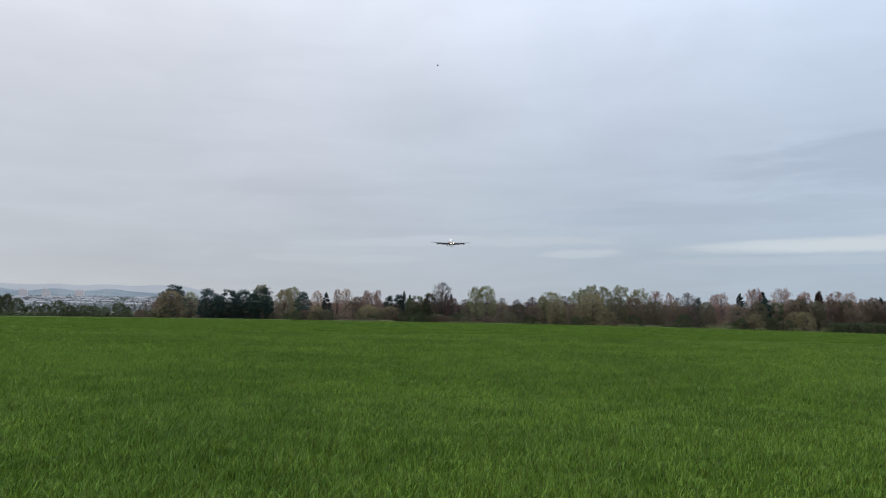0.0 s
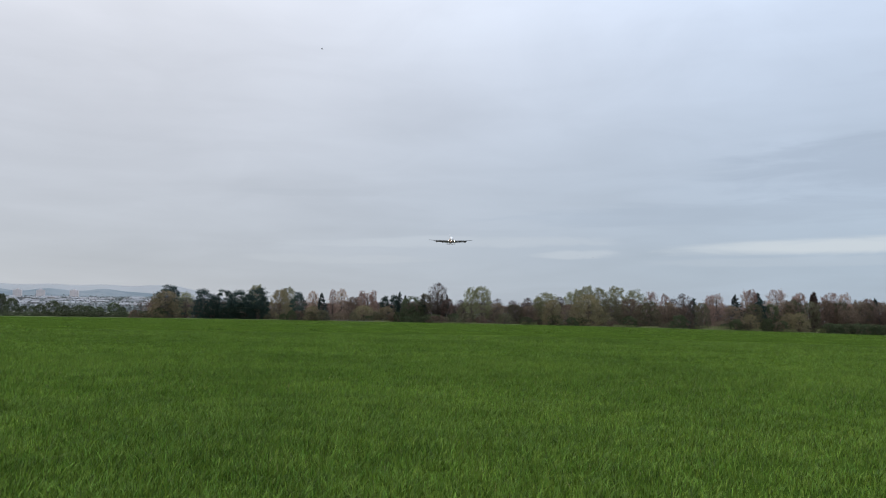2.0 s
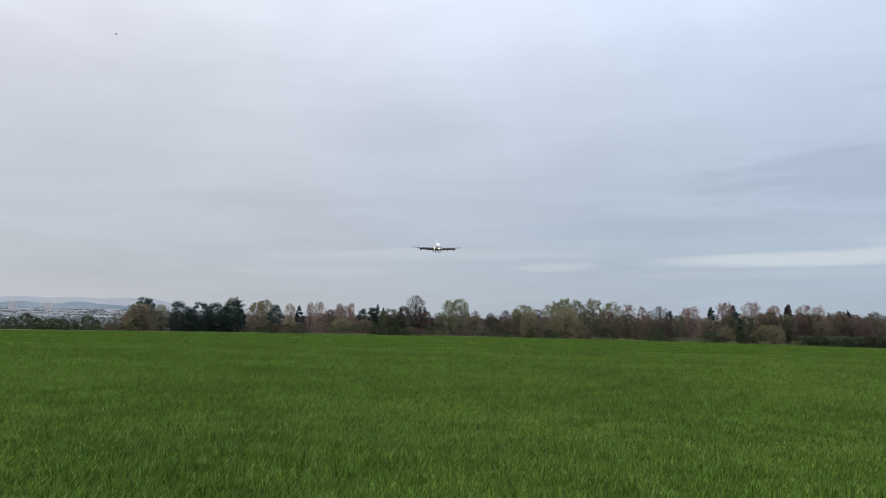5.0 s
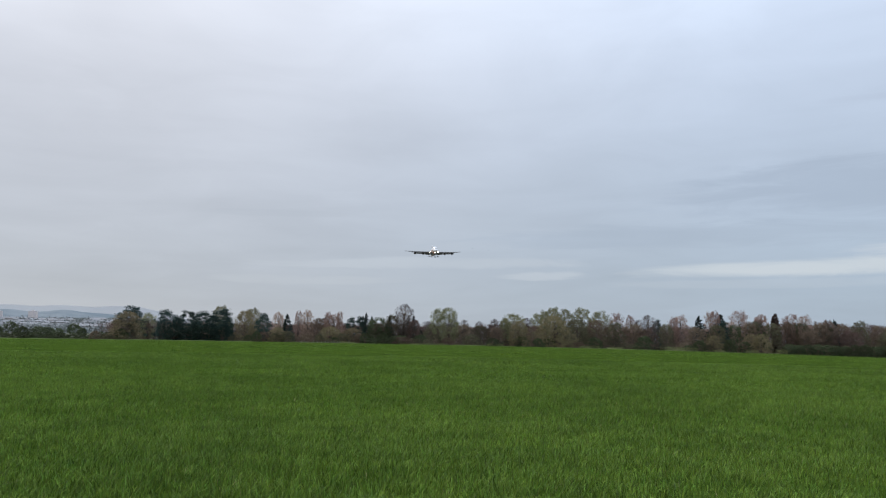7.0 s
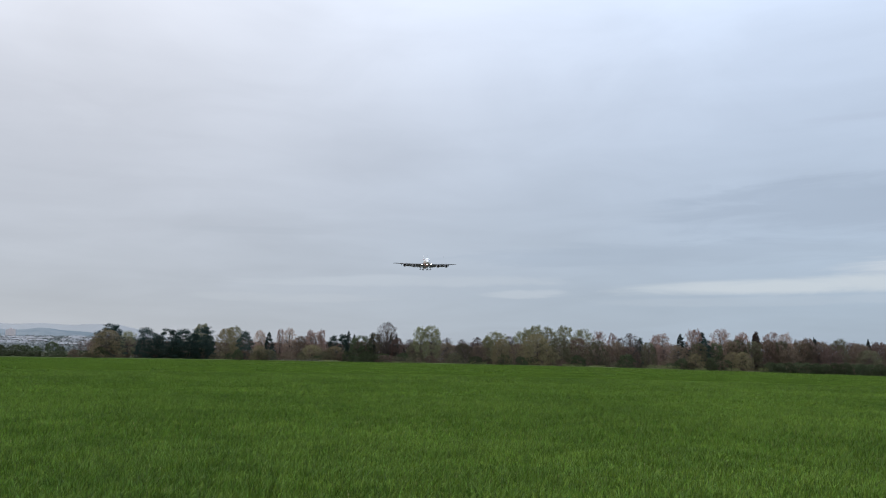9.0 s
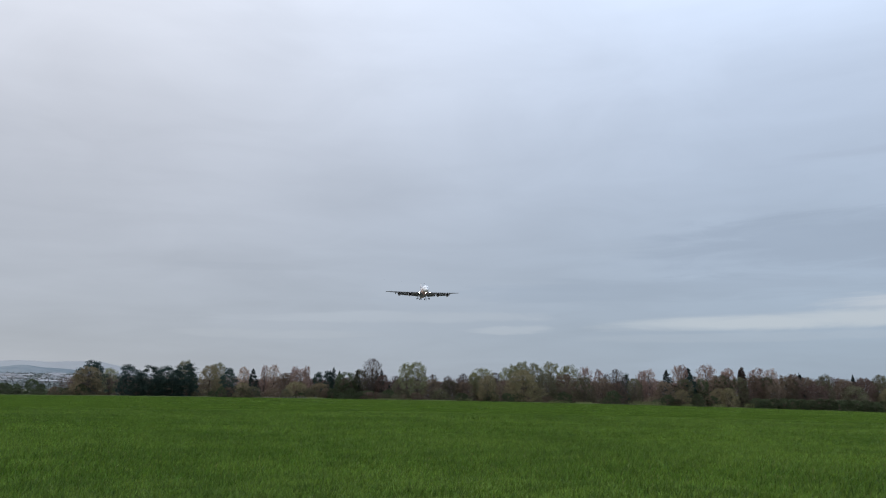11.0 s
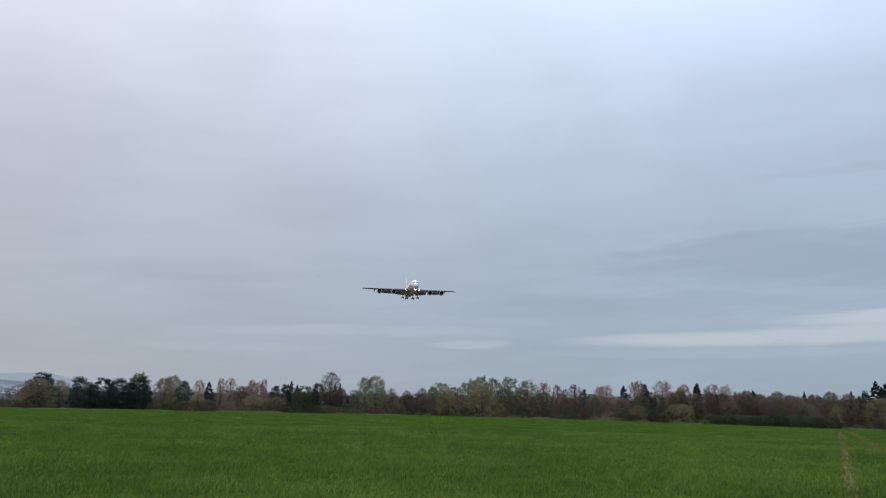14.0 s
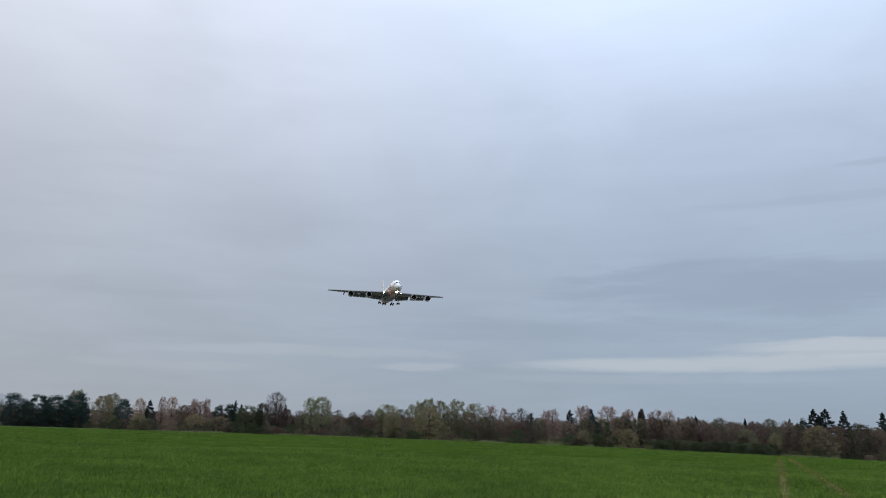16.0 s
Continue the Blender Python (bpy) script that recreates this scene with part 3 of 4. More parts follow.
def build_lawn():
    """Pale uncut grass that shows between the trunks at the foot of the wood."""
    rng = np.random.default_rng(52)
    parts = []
    for x0, x1, tall in ((-24, -18, 0.5), (-2, 14, 0.5), (30, 36, 0.9), (64, 72, 0.8), (74, 80, 0.6), (94, 108, 1.3), (110, 118, 0.8), (126, 131, 1.0), (138, 142, 1.6), (196, 222, 0.7)):
        n = int((x1 - x0) * 130)
        x, y = rng.uniform(x0, x1, n), 300.6 + rng.random(n) * 1.6
        base = np.array([land(a, b) for a, b in zip(x, y)])
        parts.append(np.stack((x, y, base + 0.05 + rng.random(n) ** 1.4 * tall), 1))
    at = np.concatenate(parts)
    n = len(at)
    u = rng.normal(0, 0.35, (n, 3)) + np.array((0, 0, 1.0))
    u *= 0.16 / np.linalg.norm(u, axis=1, keepdims=True)
    v = np.cross(u, rng.normal(0, 1, (n, 3)))
    v *= 0.045 / np.linalg.norm(v, axis=1, keepdims=True)
    verts = np.stack((at - u, at + v, at + u, at - v), 1).reshape(-1, 3)
    ob = raw("tall_grass", verts, np.arange(4 * n).reshape(-1, 4), LAWN)
    return tagged(ob, "pale tall grass at the foot of the wood", "grass", kind="stuff")


build_wood_depth()
wood_filling()
build_lawn()


# ---- town in the valley ----
# distance haze is mixed into all five colours, which evens out their contrast
HAZE_WALL = stuff("stucco_haze_tint", ((0.19, 0.182, 0.180), (0.31, 0.290, 0.280)), 0.05, 0.9, each=0.4)
HAZE_ROOF = stuff("slate_haze_tint", ((0.175, 0.182, 0.192), (0.245, 0.240, 0.242)), 0.05, 0.9, each=0.25)
HAZE_TOWER = stuff("pinkish_concrete_haze_tint", ((0.50, 0.455, 0.455), (0.57, 0.52, 0.51)), 0.05, 0.9)
HAZE_GLASS = stuff("window_band_haze_tint", ((0.41, 0.39, 0.40), (0.46, 0.44, 0.45)), 0.1, 0.4)
HAZE_WOOD = stuff("far_wood_haze_tint", ((0.135, 0.150, 0.148), (0.190, 0.205, 0.200)), 0.02, 0.95, island=0.25)


def make_house(wide, deep, tall, pitch):
    root = empty("town_house")
    bm = bmesh.new()
    box(bm, -wide / 2, wide / 2, -deep / 2, deep / 2, -4, tall)
    part("wall", bm, HAZE_WALL, root)
    bm = bmesh.new()
    ends = [[bm.verts.new((x, y, z)) for y, z in ((-deep / 2 - 0.4, tall + 0.02), (deep / 2 + 0.4, tall + 0.02), (0, tall + pitch))] for x in (-wide / 2 - 0.4, wide / 2 + 0.4)]
    bm.faces.new(ends[0])
    bm.faces.new(ends[1][::-1])
    for i in range(3):
        bm.faces.new((ends[0][i], ends[1][i], ends[1][(i + 1) % 3], ends[0][(i + 1) % 3]))
    bmesh.ops.recalc_face_normals(bm, faces=bm.faces)
    part("roof", bm, HAZE_ROOF, root)
    return root


def make_tower(wide, deep, tall):
    root = empty("tower_block")
    bm = bmesh.new()
    box(bm, -wide / 2, wide / 2, -deep / 2, deep / 2, -22, tall)
    part("wall", bm, HAZE_TOWER, root)
    bm = bmesh.new()
    box(bm, -wide / 6, wide / 6, -deep / 4, deep / 4, tall, tall + 3.5)
    part("roof_house", bm, HAZE_TOWER, root)
    for k in range(int(tall / 4)):
        for x in (-wide / 4, wide / 4):
            bm = bmesh.new()
            box(bm, x - wide * 0.19, x + wide * 0.19, -deep / 2 - 0.15, -deep / 2 + 0.1, 2 + 4 * k, 3.4 + 4 * k)
            part("window", bm, HAZE_GLASS, root)
    return root


def build_town():
    rnd = random.Random(31)
    protos = [make_house(*s) for s in ((22, 9, 6, 3.2), (14, 9, 6, 3.5), (34, 14, 7, 2.5), (48, 20, 8, 2.2))]
    for i in range(150):
        proto = protos[rnd.choice((0, 0, 0, 1, 1, 1, 1, 2, 2, 3))]
        turn_deg, r = rnd.uniform(-31, -15.5), 1350 + 1450 * rnd.random() ** 0.8
        x, y = r * math.sin(radians(turn_deg)), r * math.cos(radians(turn_deg))
        ob = copy_thing(proto, pose(x, y, land(x, y), 0, 0, rnd.uniform(-25, 25) - turn_deg))
        tagged(ob, "small pale house with a grey roof, far off in the valley", "house", "houses of the distant town")
    for p, turn_deg in zip(protos, (-27.2, -22.4, -19.5, -17.6)):
        x, y = 1500 * math.sin(radians(turn_deg)), 1500 * math.cos(radians(turn_deg))
        p.matrix_basis = pose(x, y, land(x, y), 0, 0, 10)
        tagged(p, "small pale house with a grey roof, far off in the valley", "house", "houses of the distant town")
    first = None
    for x, tilt in ((-1328, 20), (-1255, 24), (-1149, 12)):
        m = pose(x, 2600, land(x, 2600) - 1.5, 0, 0, tilt)
        if first is None:
            first = make_tower(25, 16, 28.0)
            first.matrix_basis = m
        tower = first if x == -1328 else copy_thing(first, m)
        tagged(tower, "pale pinkish concrete tower block in the distant town", "tower block", "tower blocks of the distant town")


def build_far_woods():
    """Trees and hedges among the houses, too far to tell apart."""
    rng = np.random.default_rng(9)
    at = []
    for _ in range(1150):
        turn_deg, r = rng.uniform(-32, -14), 950 + 2300 * rng.random() ** 0.8
        x, y = r * math.sin(radians(turn_deg)), r * math.cos(radians(turn_deg))
        size = rng.uniform(3, 8)
        c = np.array((x, y, land(x, y) + size * 0.5))
        at.append(c + rng.normal(0, 1, (70, 3)) * size * np.array((1.5, 1.0, 0.42)))
    at = np.concatenate(at)
    n = len(at)
    u, v = rng.normal(0, 1, (n, 3)), rng.normal(0, 1, (n, 3))
    verts = np.stack((at - u, at + v, at + u, at - v), 1).reshape(-1, 3)
    ob = raw("far_woods", verts, np.arange(4 * n).reshape(-1, 4), HAZE_WOOD)
    return tagged(ob, "trees scattered among the distant houses, blue-green haze painted in", "woodland", kind="stuff")


build_town()
build_far_woods()


# ---- posts along the far edge of the field ----
POST = stuff("weathered_post", ((0.20, 0.19, 0.16), (0.30, 0.28, 0.24)), 3.0, 0.9, each=0.25)


def build_posts():
    rnd = random.Random(12)
    bm = bmesh.new()
    tube(bm, ((0, 0, -0.2), (0, 0, 0.55), (0.03, 0, 1.1)), (0.13, 0.12, 0.10), 6)
    first = part("post", bm, POST)
    x = -38.0
    while x < -22.5:
        m = pose(x, 300.4, land(x, 300.4), rnd.uniform(-6, 6), rnd.uniform(-8, 8), rnd.uniform(0, 90))
        ob = copy_thing(first, m)
        ob.scale = (1, 1, rnd.uniform(0.4, 0.75))
        tagged(ob, "pale weathered wooden stake at the far field edge", "post", "stakes along the field edge")
        x += rnd.uniform(0.7, 1.6)
    first.matrix_basis = pose(-20.4, 300.4, land(-20.4, 300.4))
    tagged(first, "pale weathered wooden stake at the far field edge", "post", "stakes along the field edge")


build_posts()

# ---- the crop ----
TRACKS = ((0.645, 0.2), (0.640, 2.77))      # wheel tracks: x = slope * y + offset


def build_tracks():
    rnd = random.Random(5)
    for slope, offset in TRACKS:
        bm = bmesh.new()
        rows = []
        for i in range(150):
            y = 6 + 0.72 * i
            w = 0.09 + 0.08 * noise.noise(Vector((y * 0.6, offset, 0))) + rnd.uniform(-0.03, 0.03)
            mid = slope * y + offset + 0.10 * noise.noise(Vector((y * 0.25, offset, 5)))
            rows.append([bm.verts.new((mid + k * w, y - k * w * slope, land(mid + k * w, y) + h)) for k, h in ((-1.25, 0.0), (-0.6, 0.022), (0.6, 0.022), (1.25, 0.0))])
        for i, (a, b) in enumerate(zip(rows, rows[1:])):
            if noise.noise(Vector((i * 0.31, offset, 9))) < -0.22 + i / 170:      # crop has grown back in places
                continue
            for k in range(3):
                bm.faces.new((a[k], a[k + 1], b[k + 1], b[k]))
        tagged(part("wheel_track", bm, SOIL, smooth=True), "bare brown wheel track worn through the crop", "track", "wheel tracks", "structure")
    rng = np.random.default_rng(8)
    n = 5200
    y = rng.uniform(14, 125, n)
    second = rng.random(n) < 0.5
    x = np.where(second, TRACKS[1][0] * y + TRACKS[1][1], TRACKS[0][0] * y + TRACKS[0][1]) + rng.normal(0, 0.24, n)
    base = np.array([(p, q, land(p, q)) for p, q in zip(x, y)])
    q = rng.uniform(0, np.pi, n)
    side = np.stack((np.cos(q), np.sin(q), np.zeros(n)), 1) * 0.016
    tip = base + np.stack((rng.normal(0, 0.06, n), rng.normal(0, 0.06, n), rng.uniform(0.05, 0.13, n)), 1)
    verts = np.stack((base - side, base + side, tip), 1).reshape(-1, 3)
    tagged(raw("trampled_leaves", verts, np.arange(3 * n).reshape(-1, 3), WORN), "yellowed trampled leaves along the wheel tracks", "crop", kind="stuff")


build_tracks()


def blades(name, material, near, far, density, long, wide, seed, label, clump=0.45, keep=0.15, simple=False, around=(-31, 42)):
    """Bent leaf blades of three triangles, strewn over a sector of the field."""
    rng = np.random.default_rng(seed)
    a0, a1 = radians(around[0]), radians(around[1])
    n = int(0.5 * (a1 - a0) * (far ** 2 - near ** 2) * density)
    r = np.sqrt(rng.uniform(near ** 2, far ** 2, n))
    a = rng.uniform(a0, a1, n)
    x, y = r * np.sin(a), r * np.cos(a)
    free = np.ones(n, bool)
    for slope, offset in TRACKS:
        gap = np.abs(x - slope * y - offset) * 0.84
        free &= (gap > keep) | (rng.random(n) < 0.5 * (r / 60 + 0.5))
    free &= y < 299.5
    x, y = x[free], y[free]
    n = len(x)
    lush = np.array([0.55 * noise.noise((px * 0.11, py * 0.11, 9)) + 0.7 * noise.noise((px * 0.5, py * 0.5, 0)) + 0.8 * noise.noise((px * 2.3, py * 2.3, 3)) for px, py in zip(x, y)])
    thick = rng.random(n) < np.clip(0.78 + 0.75 * lush, 0.25, 1)
    x, y, lush = x[thick], y[thick], lush[thick]
    n = len(x)
    sx = np.clip(x, -260, 330)
    z = 0.0012 * np.minimum(y, 420) - 0.0185 * sx - np.where(sx > 0, 0.000048, 0.00003) * sx * sx
    tall = long * rng.uniform(0.6, 1.15, n) * (1 + clump * lush)
    w = wide * rng.uniform(0.6, 1.3, n) * 0.5
    q = rng.uniform(0, 2 * np.pi, n)
    side = np.stack((np.cos(q), np.sin(q), np.zeros(n)), 1) * w[:, None]
    p = rng.uniform(0, 2 * np.pi, n)
    lean = np.stack((np.cos(p) + 0.25, np.sin(p), np.zeros(n)), 1) * (tall * rng.uniform(0.08, 0.9, n))[:, None]
    base = np.stack((x, y, z - 0.01), 1)
    rise = np.zeros((n, 3))
    rise[:, 2] = tall
    mid = base + rise * 0.6 + lean * 0.35
    tip = base + rise * rng.uniform(0.75, 1.0, (n, 1)) + lean
    if simple:
        verts = np.stack((base - side, base + side, tip), 1).reshape(-1, 3)
        return tagged(raw(name, verts, np.arange(3 * n).reshape(-1, 3), material), label, "crop", kind="stuff")
    verts = np.stack((base - side, base + side, mid + side * 0.8, mid - side * 0.8, tip), 1).reshape(-1, 3)
    i = np.arange(n)[:, None] * 5
    faces = np.concatenate((i + (0, 1, 2), i + (0, 2, 3), i + (3, 2, 4)), 1).reshape(-1, 3)
    return tagged(raw(name, verts, faces, material), label, "crop", kind="stuff")


CROP = "thick bright green young cereal leaves covering the field"
blades("crop_leaves", BLADE, 6.0, 16, 1450, 0.135, 0.0092, 41, CROP)
blades("crop_leaves", BLADE, 15, 34, 500, 0.14, 0.0155, 42, CROP, simple=True)
blades("crop_leaves", BLADE, 32, 82, 110, 0.12, 0.023, 43, CROP, simple=True)
blades("crop_leaves", BLADE, 78, 300, 4.5, 0.09, 0.06, 44, CROP, clump=0.8, keep=0.2, simple=True)
blades("crop_leaves", BLADE, 0.5, 15, 160, 0.135, 0.018, 46, CROP, simple=True, around=(-180, 180))
blades("crop_leaves", BLADE, 15, 40, 22, 0.14, 0.05, 47, CROP, simple=True, around=(40, 331))


def build_tufts():
    """Taller, lusher tufts that stand out of the crop further off."""
    rng = np.random.default_rng(61)
    verts = []
    for x0, x1, y0, y1, count in ((-27, -8, 150, 190, 60), (2, 9, 58, 70, 14), (-30, 30, 90, 140, 26), (30, 70, 110, 190, 26), (-45, -15, 60, 90, 16)):
        for _ in range(count):
            cx, cy, wide, tall = rng.uniform(x0, x1), rng.uniform(y0, y1), rng.uniform(0.3, 0.9), rng.uniform(0.16, 0.32)
            n = 70
            x, y = cx + rng.normal(0, wide, n), cy + rng.normal(0, 0.25, n)
            base = np.array([(a, b, land(a, b)) for a, b in zip(x, y)])
            q = rng.uniform(0, np.pi, n)
            side = np.stack((np.cos(q), np.sin(q), np.zeros(n)), 1) * 0.035
            tip = base + np.stack((rng.normal(0, 0.09, n), rng.normal(0, 0.09, n), tall * rng.uniform(0.5, 1, n)), 1)
            verts.append(np.stack((base - side, base + side, tip), 1).reshape(-1, 3))
    verts = np.concatenate(verts)
    return tagged(raw("crop_tufts", verts, np.arange(len(verts)).reshape(-1, 3), BLADE), "taller lush green tufts standing out of the crop", "crop", kind="stuff")


build_tufts()
blades("dead_leaves", DRY, 6, 24, 7, 0.12, 0.006, 45, "scattered straw-coloured dead leaves among the crop")



# ---- the airliner ----
WHITE = stuff("white_paint", ((0.70, 0.70, 0.70), (0.78, 0.78, 0.77)), 0.4, 0.35)
GREY = stuff("grey_wing_paint", ((0.060, 0.062, 0.066), (0.090, 0.092, 0.097)), 0.5, 0.4)
COWL = stuff("cowling_paint", ((0.30, 0.29, 0.29), (0.38, 0.37, 0.36)), 0.6, 0.35)
STEEL = stuff("gear_metal", ((0.28, 0.28, 0.29), (0.38, 0.38, 0.38)), 2.0, 0.4, 0.7)
DARK = stuff("fan_dark", ((0.02, 0.02, 0.022), (0.04, 0.04, 0.042)), 2.0, 0.5)
RUBBER = stuff("tyre_rubber", ((0.012, 0.012, 0.012), (0.025, 0.025, 0.025)), 3.0, 0.85)
GLASS = stuff("cockpit_glass", ((0.015, 0.017, 0.02), (0.025, 0.028, 0.03)), 1.0, 0.08)
RED = stuff("red_livery", ((0.42, 0.06, 0.03), (0.50, 0.09, 0.04)), 0.5, 0.4)
# the white hull's underside shade and warm lamp reflection, put into a colour
BELLY_SHADE = stuff("belly_shade_tint", ((0.33, 0.215, 0.17), (0.42, 0.285, 0.23)), 0.4, 0.4)
LAMP = stuff("landing_light", ((1.0, 0.80, 0.58), (1.0, 0.82, 0.62)), 1.0, 0.3, emit=22.0)

# along the hull: y, half width, half height, centre height
HULL = ((36.3, 0.06, 0.06, -2.30), (35.9, 0.8, 0.8, -2.22), (35.0, 1.55, 1.6, -2.00), (33.4, 2.35, 2.6, -1.50), (31.2, 2.95, 3.4, -1.05),
        (28.4, 3.35, 3.95, -0.75), (24.5, 3.57, 4.2, -0.60), (10, 3.57, 4.2, -0.60), (-12, 3.57, 4.2, -0.60), (-19, 3.35, 3.85, -0.25),
        (-25, 2.7, 3.1, 0.45), (-30, 1.9, 2.2, 1.20), (-34, 1.0, 1.2, 1.90), (-36.4, 0.3, 0.4, 2.30))


def hull(y, turn, out=0.0):
    """A point on the hull at y, turn radians from straight down."""
    for (y0, *a), (y1, *b) in zip(HULL, HULL[1:]):
        if y0 >= y >= y1:
            f = (y0 - y) / (y0 - y1)
            w, h, c = (p + (q - p) * f for p, q in zip(a, b))
            return Vector(((w + out) * math.sin(turn), y, c - (h + out) * math.cos(turn)))


def loft(bm, rings, close=True, caps=True):
    rings = [[bm.verts.new(p) for p in r] for r in rings]
    n = len(rings[0])
    for r, s in zip(rings, rings[1:]):
        for k in range(n if close else n - 1):
            bm.faces.new((r[k], r[(k + 1) % n], s[(k + 1) % n], s[k]))
    if close and caps:
        bm.faces.new(rings[0])
        bm.faces.new(rings[-1][::-1])
    bmesh.ops.recalc_face_normals(bm, faces=bm.faces)


def foil(x, lead, chord, z, thick, upright=False):
    """One section of a wing: points round the profile."""
    pts = []
    for f, t in ((0, 0), (0.04, 0.45), (0.2, 0.95), (0.4, 1.0), (0.7, 0.6), (1, 0.04), (0.7, -0.25), (0.4, -0.5), (0.2, -0.55), (0.04, -0.35)):
        off, up_ = lead - f * chord, t * thick * chord
        pts.append((up_, off, z) if upright else (x, off, z + up_))
    return pts


def wheel(bm, x, y, z, r, w):
    tube(bm, ((x - w / 2, y, z), (x - w * 0.35, y, z), (x + w * 0.35, y, z), (x + w / 2, y, z)), (r * 0.8, r, r, r * 0.8), 14)


def patch(y0, y1, t0, t1, out=0.03, steps=6):
    """A thin skin on the hull between two stations and two turns."""
    bm = bmesh.new()
    rows = [[bm.verts.new(hull(y0 + (y1 - y0) * i / steps, t0 + (t1 - t0) * k / steps, out)) for k in range(steps + 1)] for i in range(steps + 1)]
    for a, b in zip(rows, rows[1:]):
        for k in range(steps):
            bm.faces.new((a[k], a[k + 1], b[k + 1], b[k]))
    return bm


def make_engine(craft, x, lead, z):
    s = 1 if x > 0 else -1
    yc = lead + 1.2
    bm = bmesh.new()
    profile = ((yc - 3.0, 1.15), (yc - 1.5, 1.55), (yc + 0.6, 1.98), (yc + 2.2, 1.96), (yc + 3.0, 1.80), (yc + 3.15, 1.68), (yc + 2.9, 1.56))
    loft(bm, [[(x + r * math.cos(q), y, z + r * math.sin(q)) for q in (2 * math.pi * k / 24 for k in range(24))] for y, r in profile], True, False)
    cowl = part("engine", bm, COWL, craft, "pale round engine cowling with a dark intake", True)
    bm = bmesh.new()
    loft(bm, [[(x + r * math.cos(q), y, z + r * math.sin(q)) for q in (2 * math.pi * k / 24 for k in range(24))] for y, r in ((yc + 2.9, 1.56), (yc + 2.0, 1.6), (yc + 1.5, 1.62), (yc + 1.45, 0.1))], True, False)
    part("intake_duct", bm, DARK, cowl)
    bm = bmesh.new()
    hub = Vector((x, yc + 1.62, z))
    for k in range(24):
        q, e = 2 * math.pi * k / 24, 0.2
        pts = [hub + Vector((r * math.cos(q + d), dy, r * math.sin(q + d))) for r, d, dy in ((0.4, 0, 0.0), (1.46, 0.0, 0.0), (1.46, e, 0.14), (0.4, e, 0.14))]
        bm.faces.new([bm.verts.new(p) for p in pts])
    part("fan", bm, DARK, cowl)
    bm = bmesh.new()
    tube(bm, [(x, yc + 1.55 + d, z) for d in (0, 0.35, 0.75)], (0.42, 0.32, 0.05), 12)
    part("spinner", bm, STEEL, cowl)
    bm = bmesh.new()
    tube(bm, [(x, yc - 2.9, z), (x, yc - 4.0, z), (x, yc - 5.2, z)], (0.95, 0.7, 0.2), 14)
    part("exhaust_cone", bm, DARK, cowl)
    bm = bmesh.new()
    loft(bm, [[(x - 0.25, y, a), (x + 0.25, y, a), (x + 0.25, y, b), (x - 0.25, y, b)] for y, a, b in
              ((yc + 1.4, z + 1.7, z + 1.85), (yc - 1.5, z + 1.4, z + 2.35), (yc - 4.5, z + 0.9, z + 2.2))])
    part("pylon", bm, GREY, cowl)


def make_bogie(craft, name, x, y, z, rows, gap, r, top):
    bm = bmesh.new()
    tube(bm, ((x * 1.0, y, top), (x, y, z + 0.1)), (0.30, 0.22), 8)
    tube(bm, ((x, y + 1.6, top), (x, y, z + 1.6)), (0.14, 0.12), 6)
    if len(rows) > 1:
        tube(bm, ((x, y + rows[0], z), (x, y + rows[-1], z)), (0.18, 0.18), 6)
    gear = part(name, bm, STEEL, craft, "lowered landing gear leg with a row of wheels")
    for d in rows:
        for s in (-1, 1):
            bm = bmesh.new()
            wheel(bm, x + s * gap, y + d, z, r, 0.5)
            part("wheel", bm, RUBBER, gear)
    return gear


def lens_lamp(parent, x, y, z, r):
    bm = bmesh.new()
    bmesh.ops.create_uvsphere(bm, u_segments=12, v_segments=8, radius=r, matrix=Matrix.LocRotScale((x, y, z), None, (1, 0.5, 1)))
    part("landing_light", bm, LAMP, parent, "bright warm landing light")


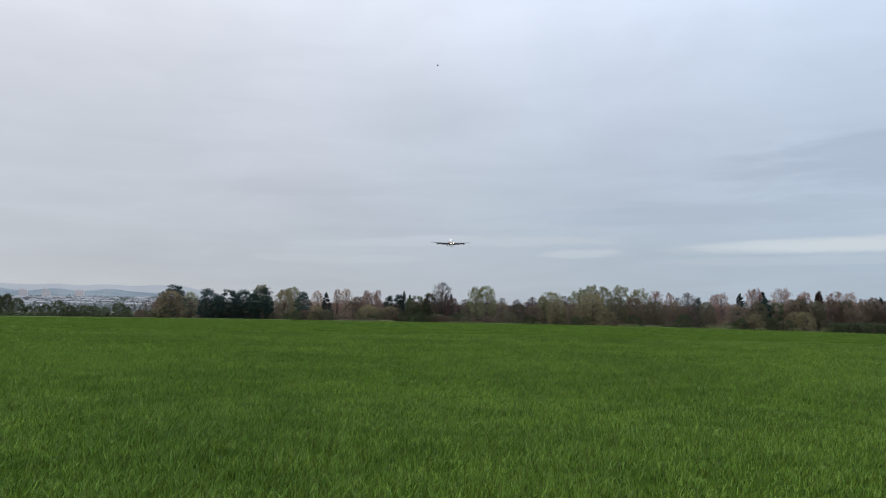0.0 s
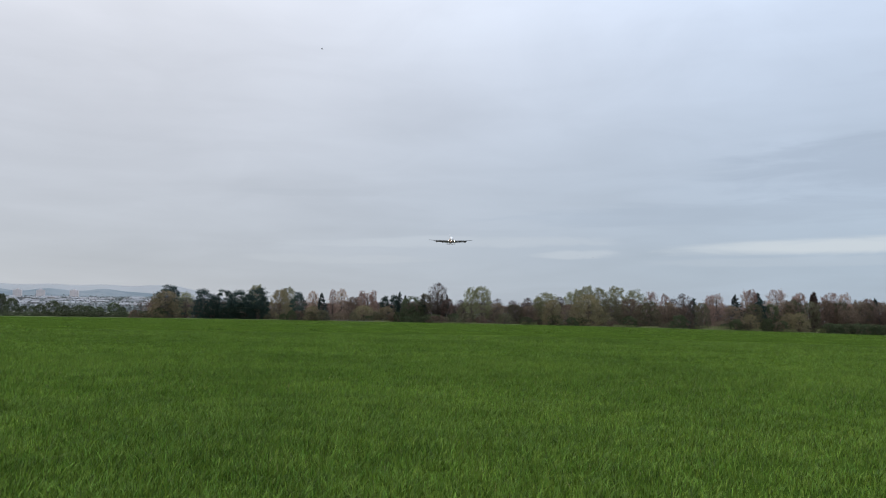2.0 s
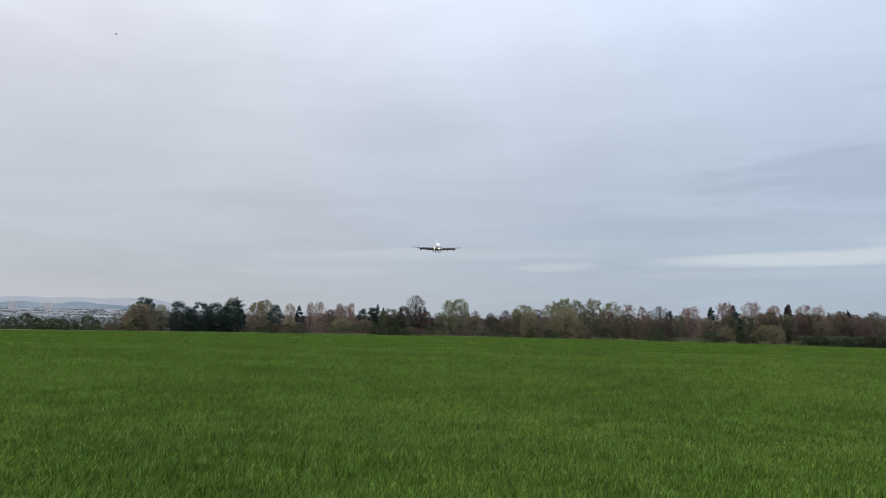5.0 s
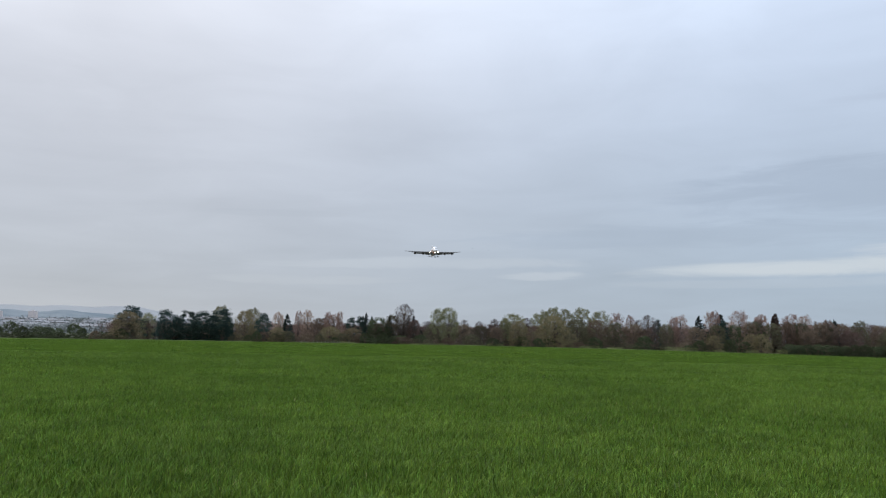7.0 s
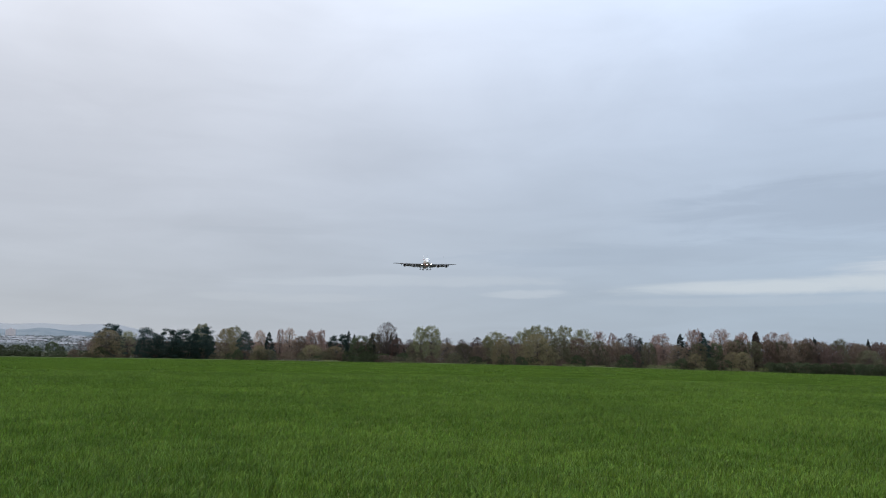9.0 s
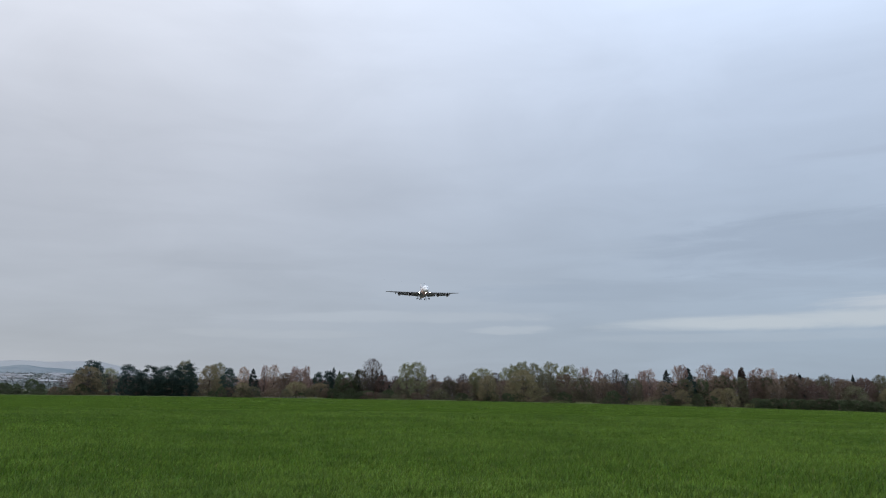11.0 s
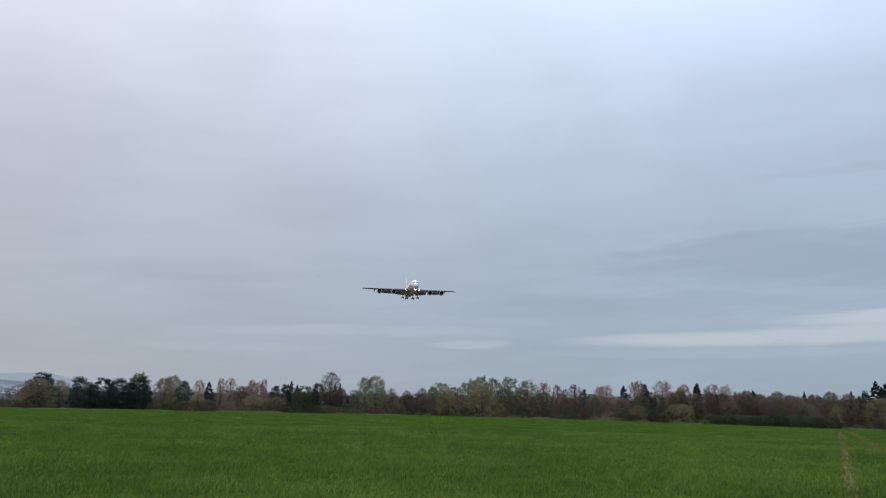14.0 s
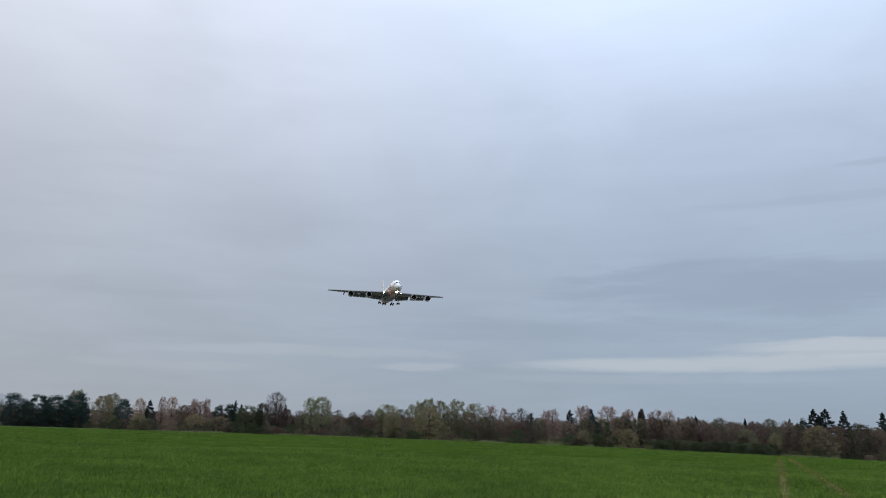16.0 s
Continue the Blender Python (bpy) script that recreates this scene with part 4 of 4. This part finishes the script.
def make_airliner():
    craft = empty("airliner")
    ring = [2 * math.pi * k / 32 for k in range(32)]
    stations = [36.3, 36.1, 35.9, 35.5, 35, 34.3, 33.4, 32.4, 31.2, 29.8, 28.4, 26.5, 24.5, 17, 10, -1, -12, -15.5, -19, -22, -25, -27.5, -30, -32, -34, -36.4]
    bm = bmesh.new()
    loft(bm, [[hull(y, q) for q in ring] for y in stations])
    part("fuselage", bm, WHITE, craft, "white double-deck fuselage", True)
    bm = bmesh.new()
    loft(bm, [[(w * math.sin(q), y, c - h * math.cos(q)) for q in ring] for y, w, h, c in
              ((18, 0.4, 0.3, -3.6), (15, 2.9, 1.4, -3.1), (10, 4.1, 2.0, -2.8), (0, 4.4, 2.2, -2.75), (-8, 4.0, 2.0, -2.7), (-13, 2.6, 1.3, -2.8), (-16, 0.4, 0.3, -3.3))])
    part("belly_fairing", bm, GREY, craft, "dark grey belly fairing", True)
    # added skin over the white hull; its colour carries the underside shade
    part("lower_hull", patch(34.6, -28, -1.7, 1.7, 0.025, 24), BELLY_SHADE, craft, "lower hull skin with warm pinkish-brown shade painted in")
    for t in (-0.42, 0.42):
        part("livery_band", patch(27, 17, t - 0.16, t + 0.16, 0.05), RED, craft, "red plain livery band under the nose")
    for s in (-1, 1):
        for k in range(3):
            a, b = math.pi - s * (0.08 + 0.40 * k), math.pi - s * (0.44 + 0.40 * k)
            part("cockpit_window", patch(34.2 - 0.25 * k, 33.4 - 0.4 * k, a, b, 0.03, 3), GLASS, craft, "dark cockpit window")
        bm = bmesh.new()
        loft(bm, [foil(s * x, lead, chord, z, t) for x, lead, chord, z, t in
                  ((2.5, 15.5, 19.0, -2.6, 0.085), (8.5, 10.6, 14.8, -2.1, 0.085), (14.5, 6.2, 11.2, -1.35, 0.085), (26, -2.4, 7.7, 0.1, 0.08), (38.6, -11.8, 4.1, 1.7, 0.08), (39.6, -12.9, 3.0, 1.9, 0.06))])
        wing = part("wing", bm, GREY, craft, "long swept grey wing")
        bm = bmesh.new()
        loft(bm, [foil(s * x, y, c, z, 0.10) for x, y, c, z in ((39.6, -13.2, 2.4, 0.9), (39.75, -13.6, 2.0, 1.9), (39.8, -14.2, 1.6, 3.1))])
        part("wing_tip_fence", bm, WHITE, wing)
        for x0, y0, z0, x1, y1, z1 in ((4.5, -4.2, -2.9, 13.6, -5.0, -1.9), (15.0, -5.4, -1.75, 25.5, -10.2, -0.5)):
            bm = bmesh.new()
            loft(bm, [[(s * x, y + 1.2, z + 0.05), (s * x, y + 1.2, z + 0.32), (s * x, y - 2.0, z - 1.10), (s * x, y - 2.1, z - 1.28)] for x, y, z in ((x0, y0, z0), (x1, y1, z1))])
            part("flap", bm, GREY, wing, "lowered trailing-edge flap")
        for x, y, z in ((9.5, -3.2, -2.9), (17.5, -4.6, -2.0), (22.0, -6.8, -1.4), (29.5, -8.6, -0.2)):
            bm = bmesh.new()
            tube(bm, [(s * x, y + d, z - e) for d, e in ((4.0, -0.25), (2.0, 0.25), (-1.0, 0.55), (-3.6, 1.05))], (0.1, 0.42, 0.45, 0.08), 8)
            part("flap_fairing", bm, GREY, wing)
        make_engine(craft, s * 14.9, 6.0, -3.75)
        make_engine(craft, s * 25.9, -2.3, -2.35)
        bm = bmesh.new()
        loft(bm, [foil(s * x, lead, chord, z, 0.07) for x, lead, chord, z in ((0.8, -25.5, 9.5, 1.4), (15.2, -35.0, 3.2, 3.0))])
        part("tailplane", bm, GREY, craft)
        make_bogie(craft, "wing_gear", s * 6.2, -1.2, -6.9, (0.85, -0.85), 0.68, 0.70, -2.8)
        make_bogie(craft, "body_gear", s * 2.65, -4.6, -6.9, (1.7, 0, -1.7), 0.76, 0.70, -3.4)
        lens_lamp(wing, s * 5.7, 13.3, -2.3, 0.42)
    bm = bmesh.new()
    loft(bm, [foil(0, lead, chord, z, 0.05, True) for lead, chord, z in ((-19.5, 15.5, 2.3), (-23.5, 12.2, 4.1), (-31.8, 5.6, 14.5), (-32.7, 4.4, 15.1))])
    fin = part("tail_fin", bm, WHITE, craft, "tall white tail fin")
    for s in (-1, 1):
        bm = bmesh.new()
        loft(bm, [[(s * 0.36, lead - c, z), (s * 0.36, lead, z), (s * 0.30, lead, z + 1.6), (s * 0.30, lead - c, z + 1.6)] for lead, c, z in ((-28.5, 5.0, 8.6),)] +
             [[(s * 0.40, lead - c, z), (s * 0.40, lead, z), (s * 0.34, lead, z + 1.6), (s * 0.34, lead - c, z + 1.6)] for lead, c, z in ((-28.5, 5.0, 8.6),)])
        part("livery_stripe", bm, RED, fin, "red plain stripe")
    nose = make_bogie(craft, "nose_gear", 0, 29.2, -6.9, (0.0,), 0.42, 0.62, -3.4)
    lens_lamp(nose, -0.55, 29.9, -4.7, 0.36)
    lens_lamp(nose, 0.55, 29.9, -4.7, 0.36)
    return tagged(craft, "large white four-engined double-deck airliner, gear and flaps down", "aircraft")


airliner = make_airliner()


# ---- the bird ----
FEATHER = stuff("dark_feathers", ((0.010, 0.010, 0.011), (0.022, 0.021, 0.020)), 8.0, 0.7)


def make_bird():
    bird = empty("bird")
    bm = bmesh.new()
    tube(bm, [(0, y, z) for y, z in ((0.30, 0.0), (0.25, 0.01), (0.17, 0.015), (0.05, 0.0), (-0.14, -0.01), (-0.22, 0.0))], (0.008, 0.035, 0.05, 0.085, 0.05, 0.02), 10)
    part("body", bm, FEATHER, bird, smooth=True)
    bm = bmesh.new()
    loft(bm, [[(-w, y, -0.006), (w, y, -0.006), (w, y, 0.006), (-w, y, 0.006)] for y, w in ((-0.2, 0.03), (-0.40, 0.10))])
    part("tail", bm, FEATHER, bird)
    wings = []
    for s in (-1, 1):
        bm = bmesh.new()
        loft(bm, [[(s * x, a, -0.008), (s * x, b, -0.008), (s * x, b, 0.008), (s * x, a, 0.008)] for x, a, b in ((0.03, 0.10, -0.10), (0.22, 0.16, -0.10), (0.45, 0.06, -0.10), (0.58, -0.06, -0.12))])
        wings.append((s, part("wing", bm, FEATHER, bird)))
    bird.scale = (0.85, 0.85, 0.85)
    return tagged(bird, "small dark bird flapping across the sky", "bird"), wings


bird, bird_wings = make_bird()
flock = [tagged(copy_thing(bird, Matrix()), "small dark bird gliding far off over the wood", "bird", "birds far off") for _ in range(3)]


def motions():
    walk(airliner, [(t, pose(15.2 + 3.395 * t, 1623.3 - 67.75 * t, 152.9 - 3.754 * t, 0.7, -0.75, 181.6)) for t in (0, 4, 8, 12, 16)])
    walk(bird, [(t, pose(-1.1 - 11.4 * t - 0.22 * t * t, 170, 55.0 + 1.85 * t, 4, 0, 90)) for t in range(0, 17)])
    for k, other in enumerate(flock):
        walk(other, [(t, pose(122 + (0, 12, 29)[k] - 10.4 * t, 600, 40 - 1.5 * k + 4.2 * t, 3, 0, 90)) for t in (0, 4, 8, 12, 16)])
    for s, wing in bird_wings:
        walk(wing, [(k / 10, pose(0, 0, 0, 0, -s * (8 + 34 * math.cos(k / 10 * 2 * math.pi * 2.9)), 0)) for k in range(161)])


motions()
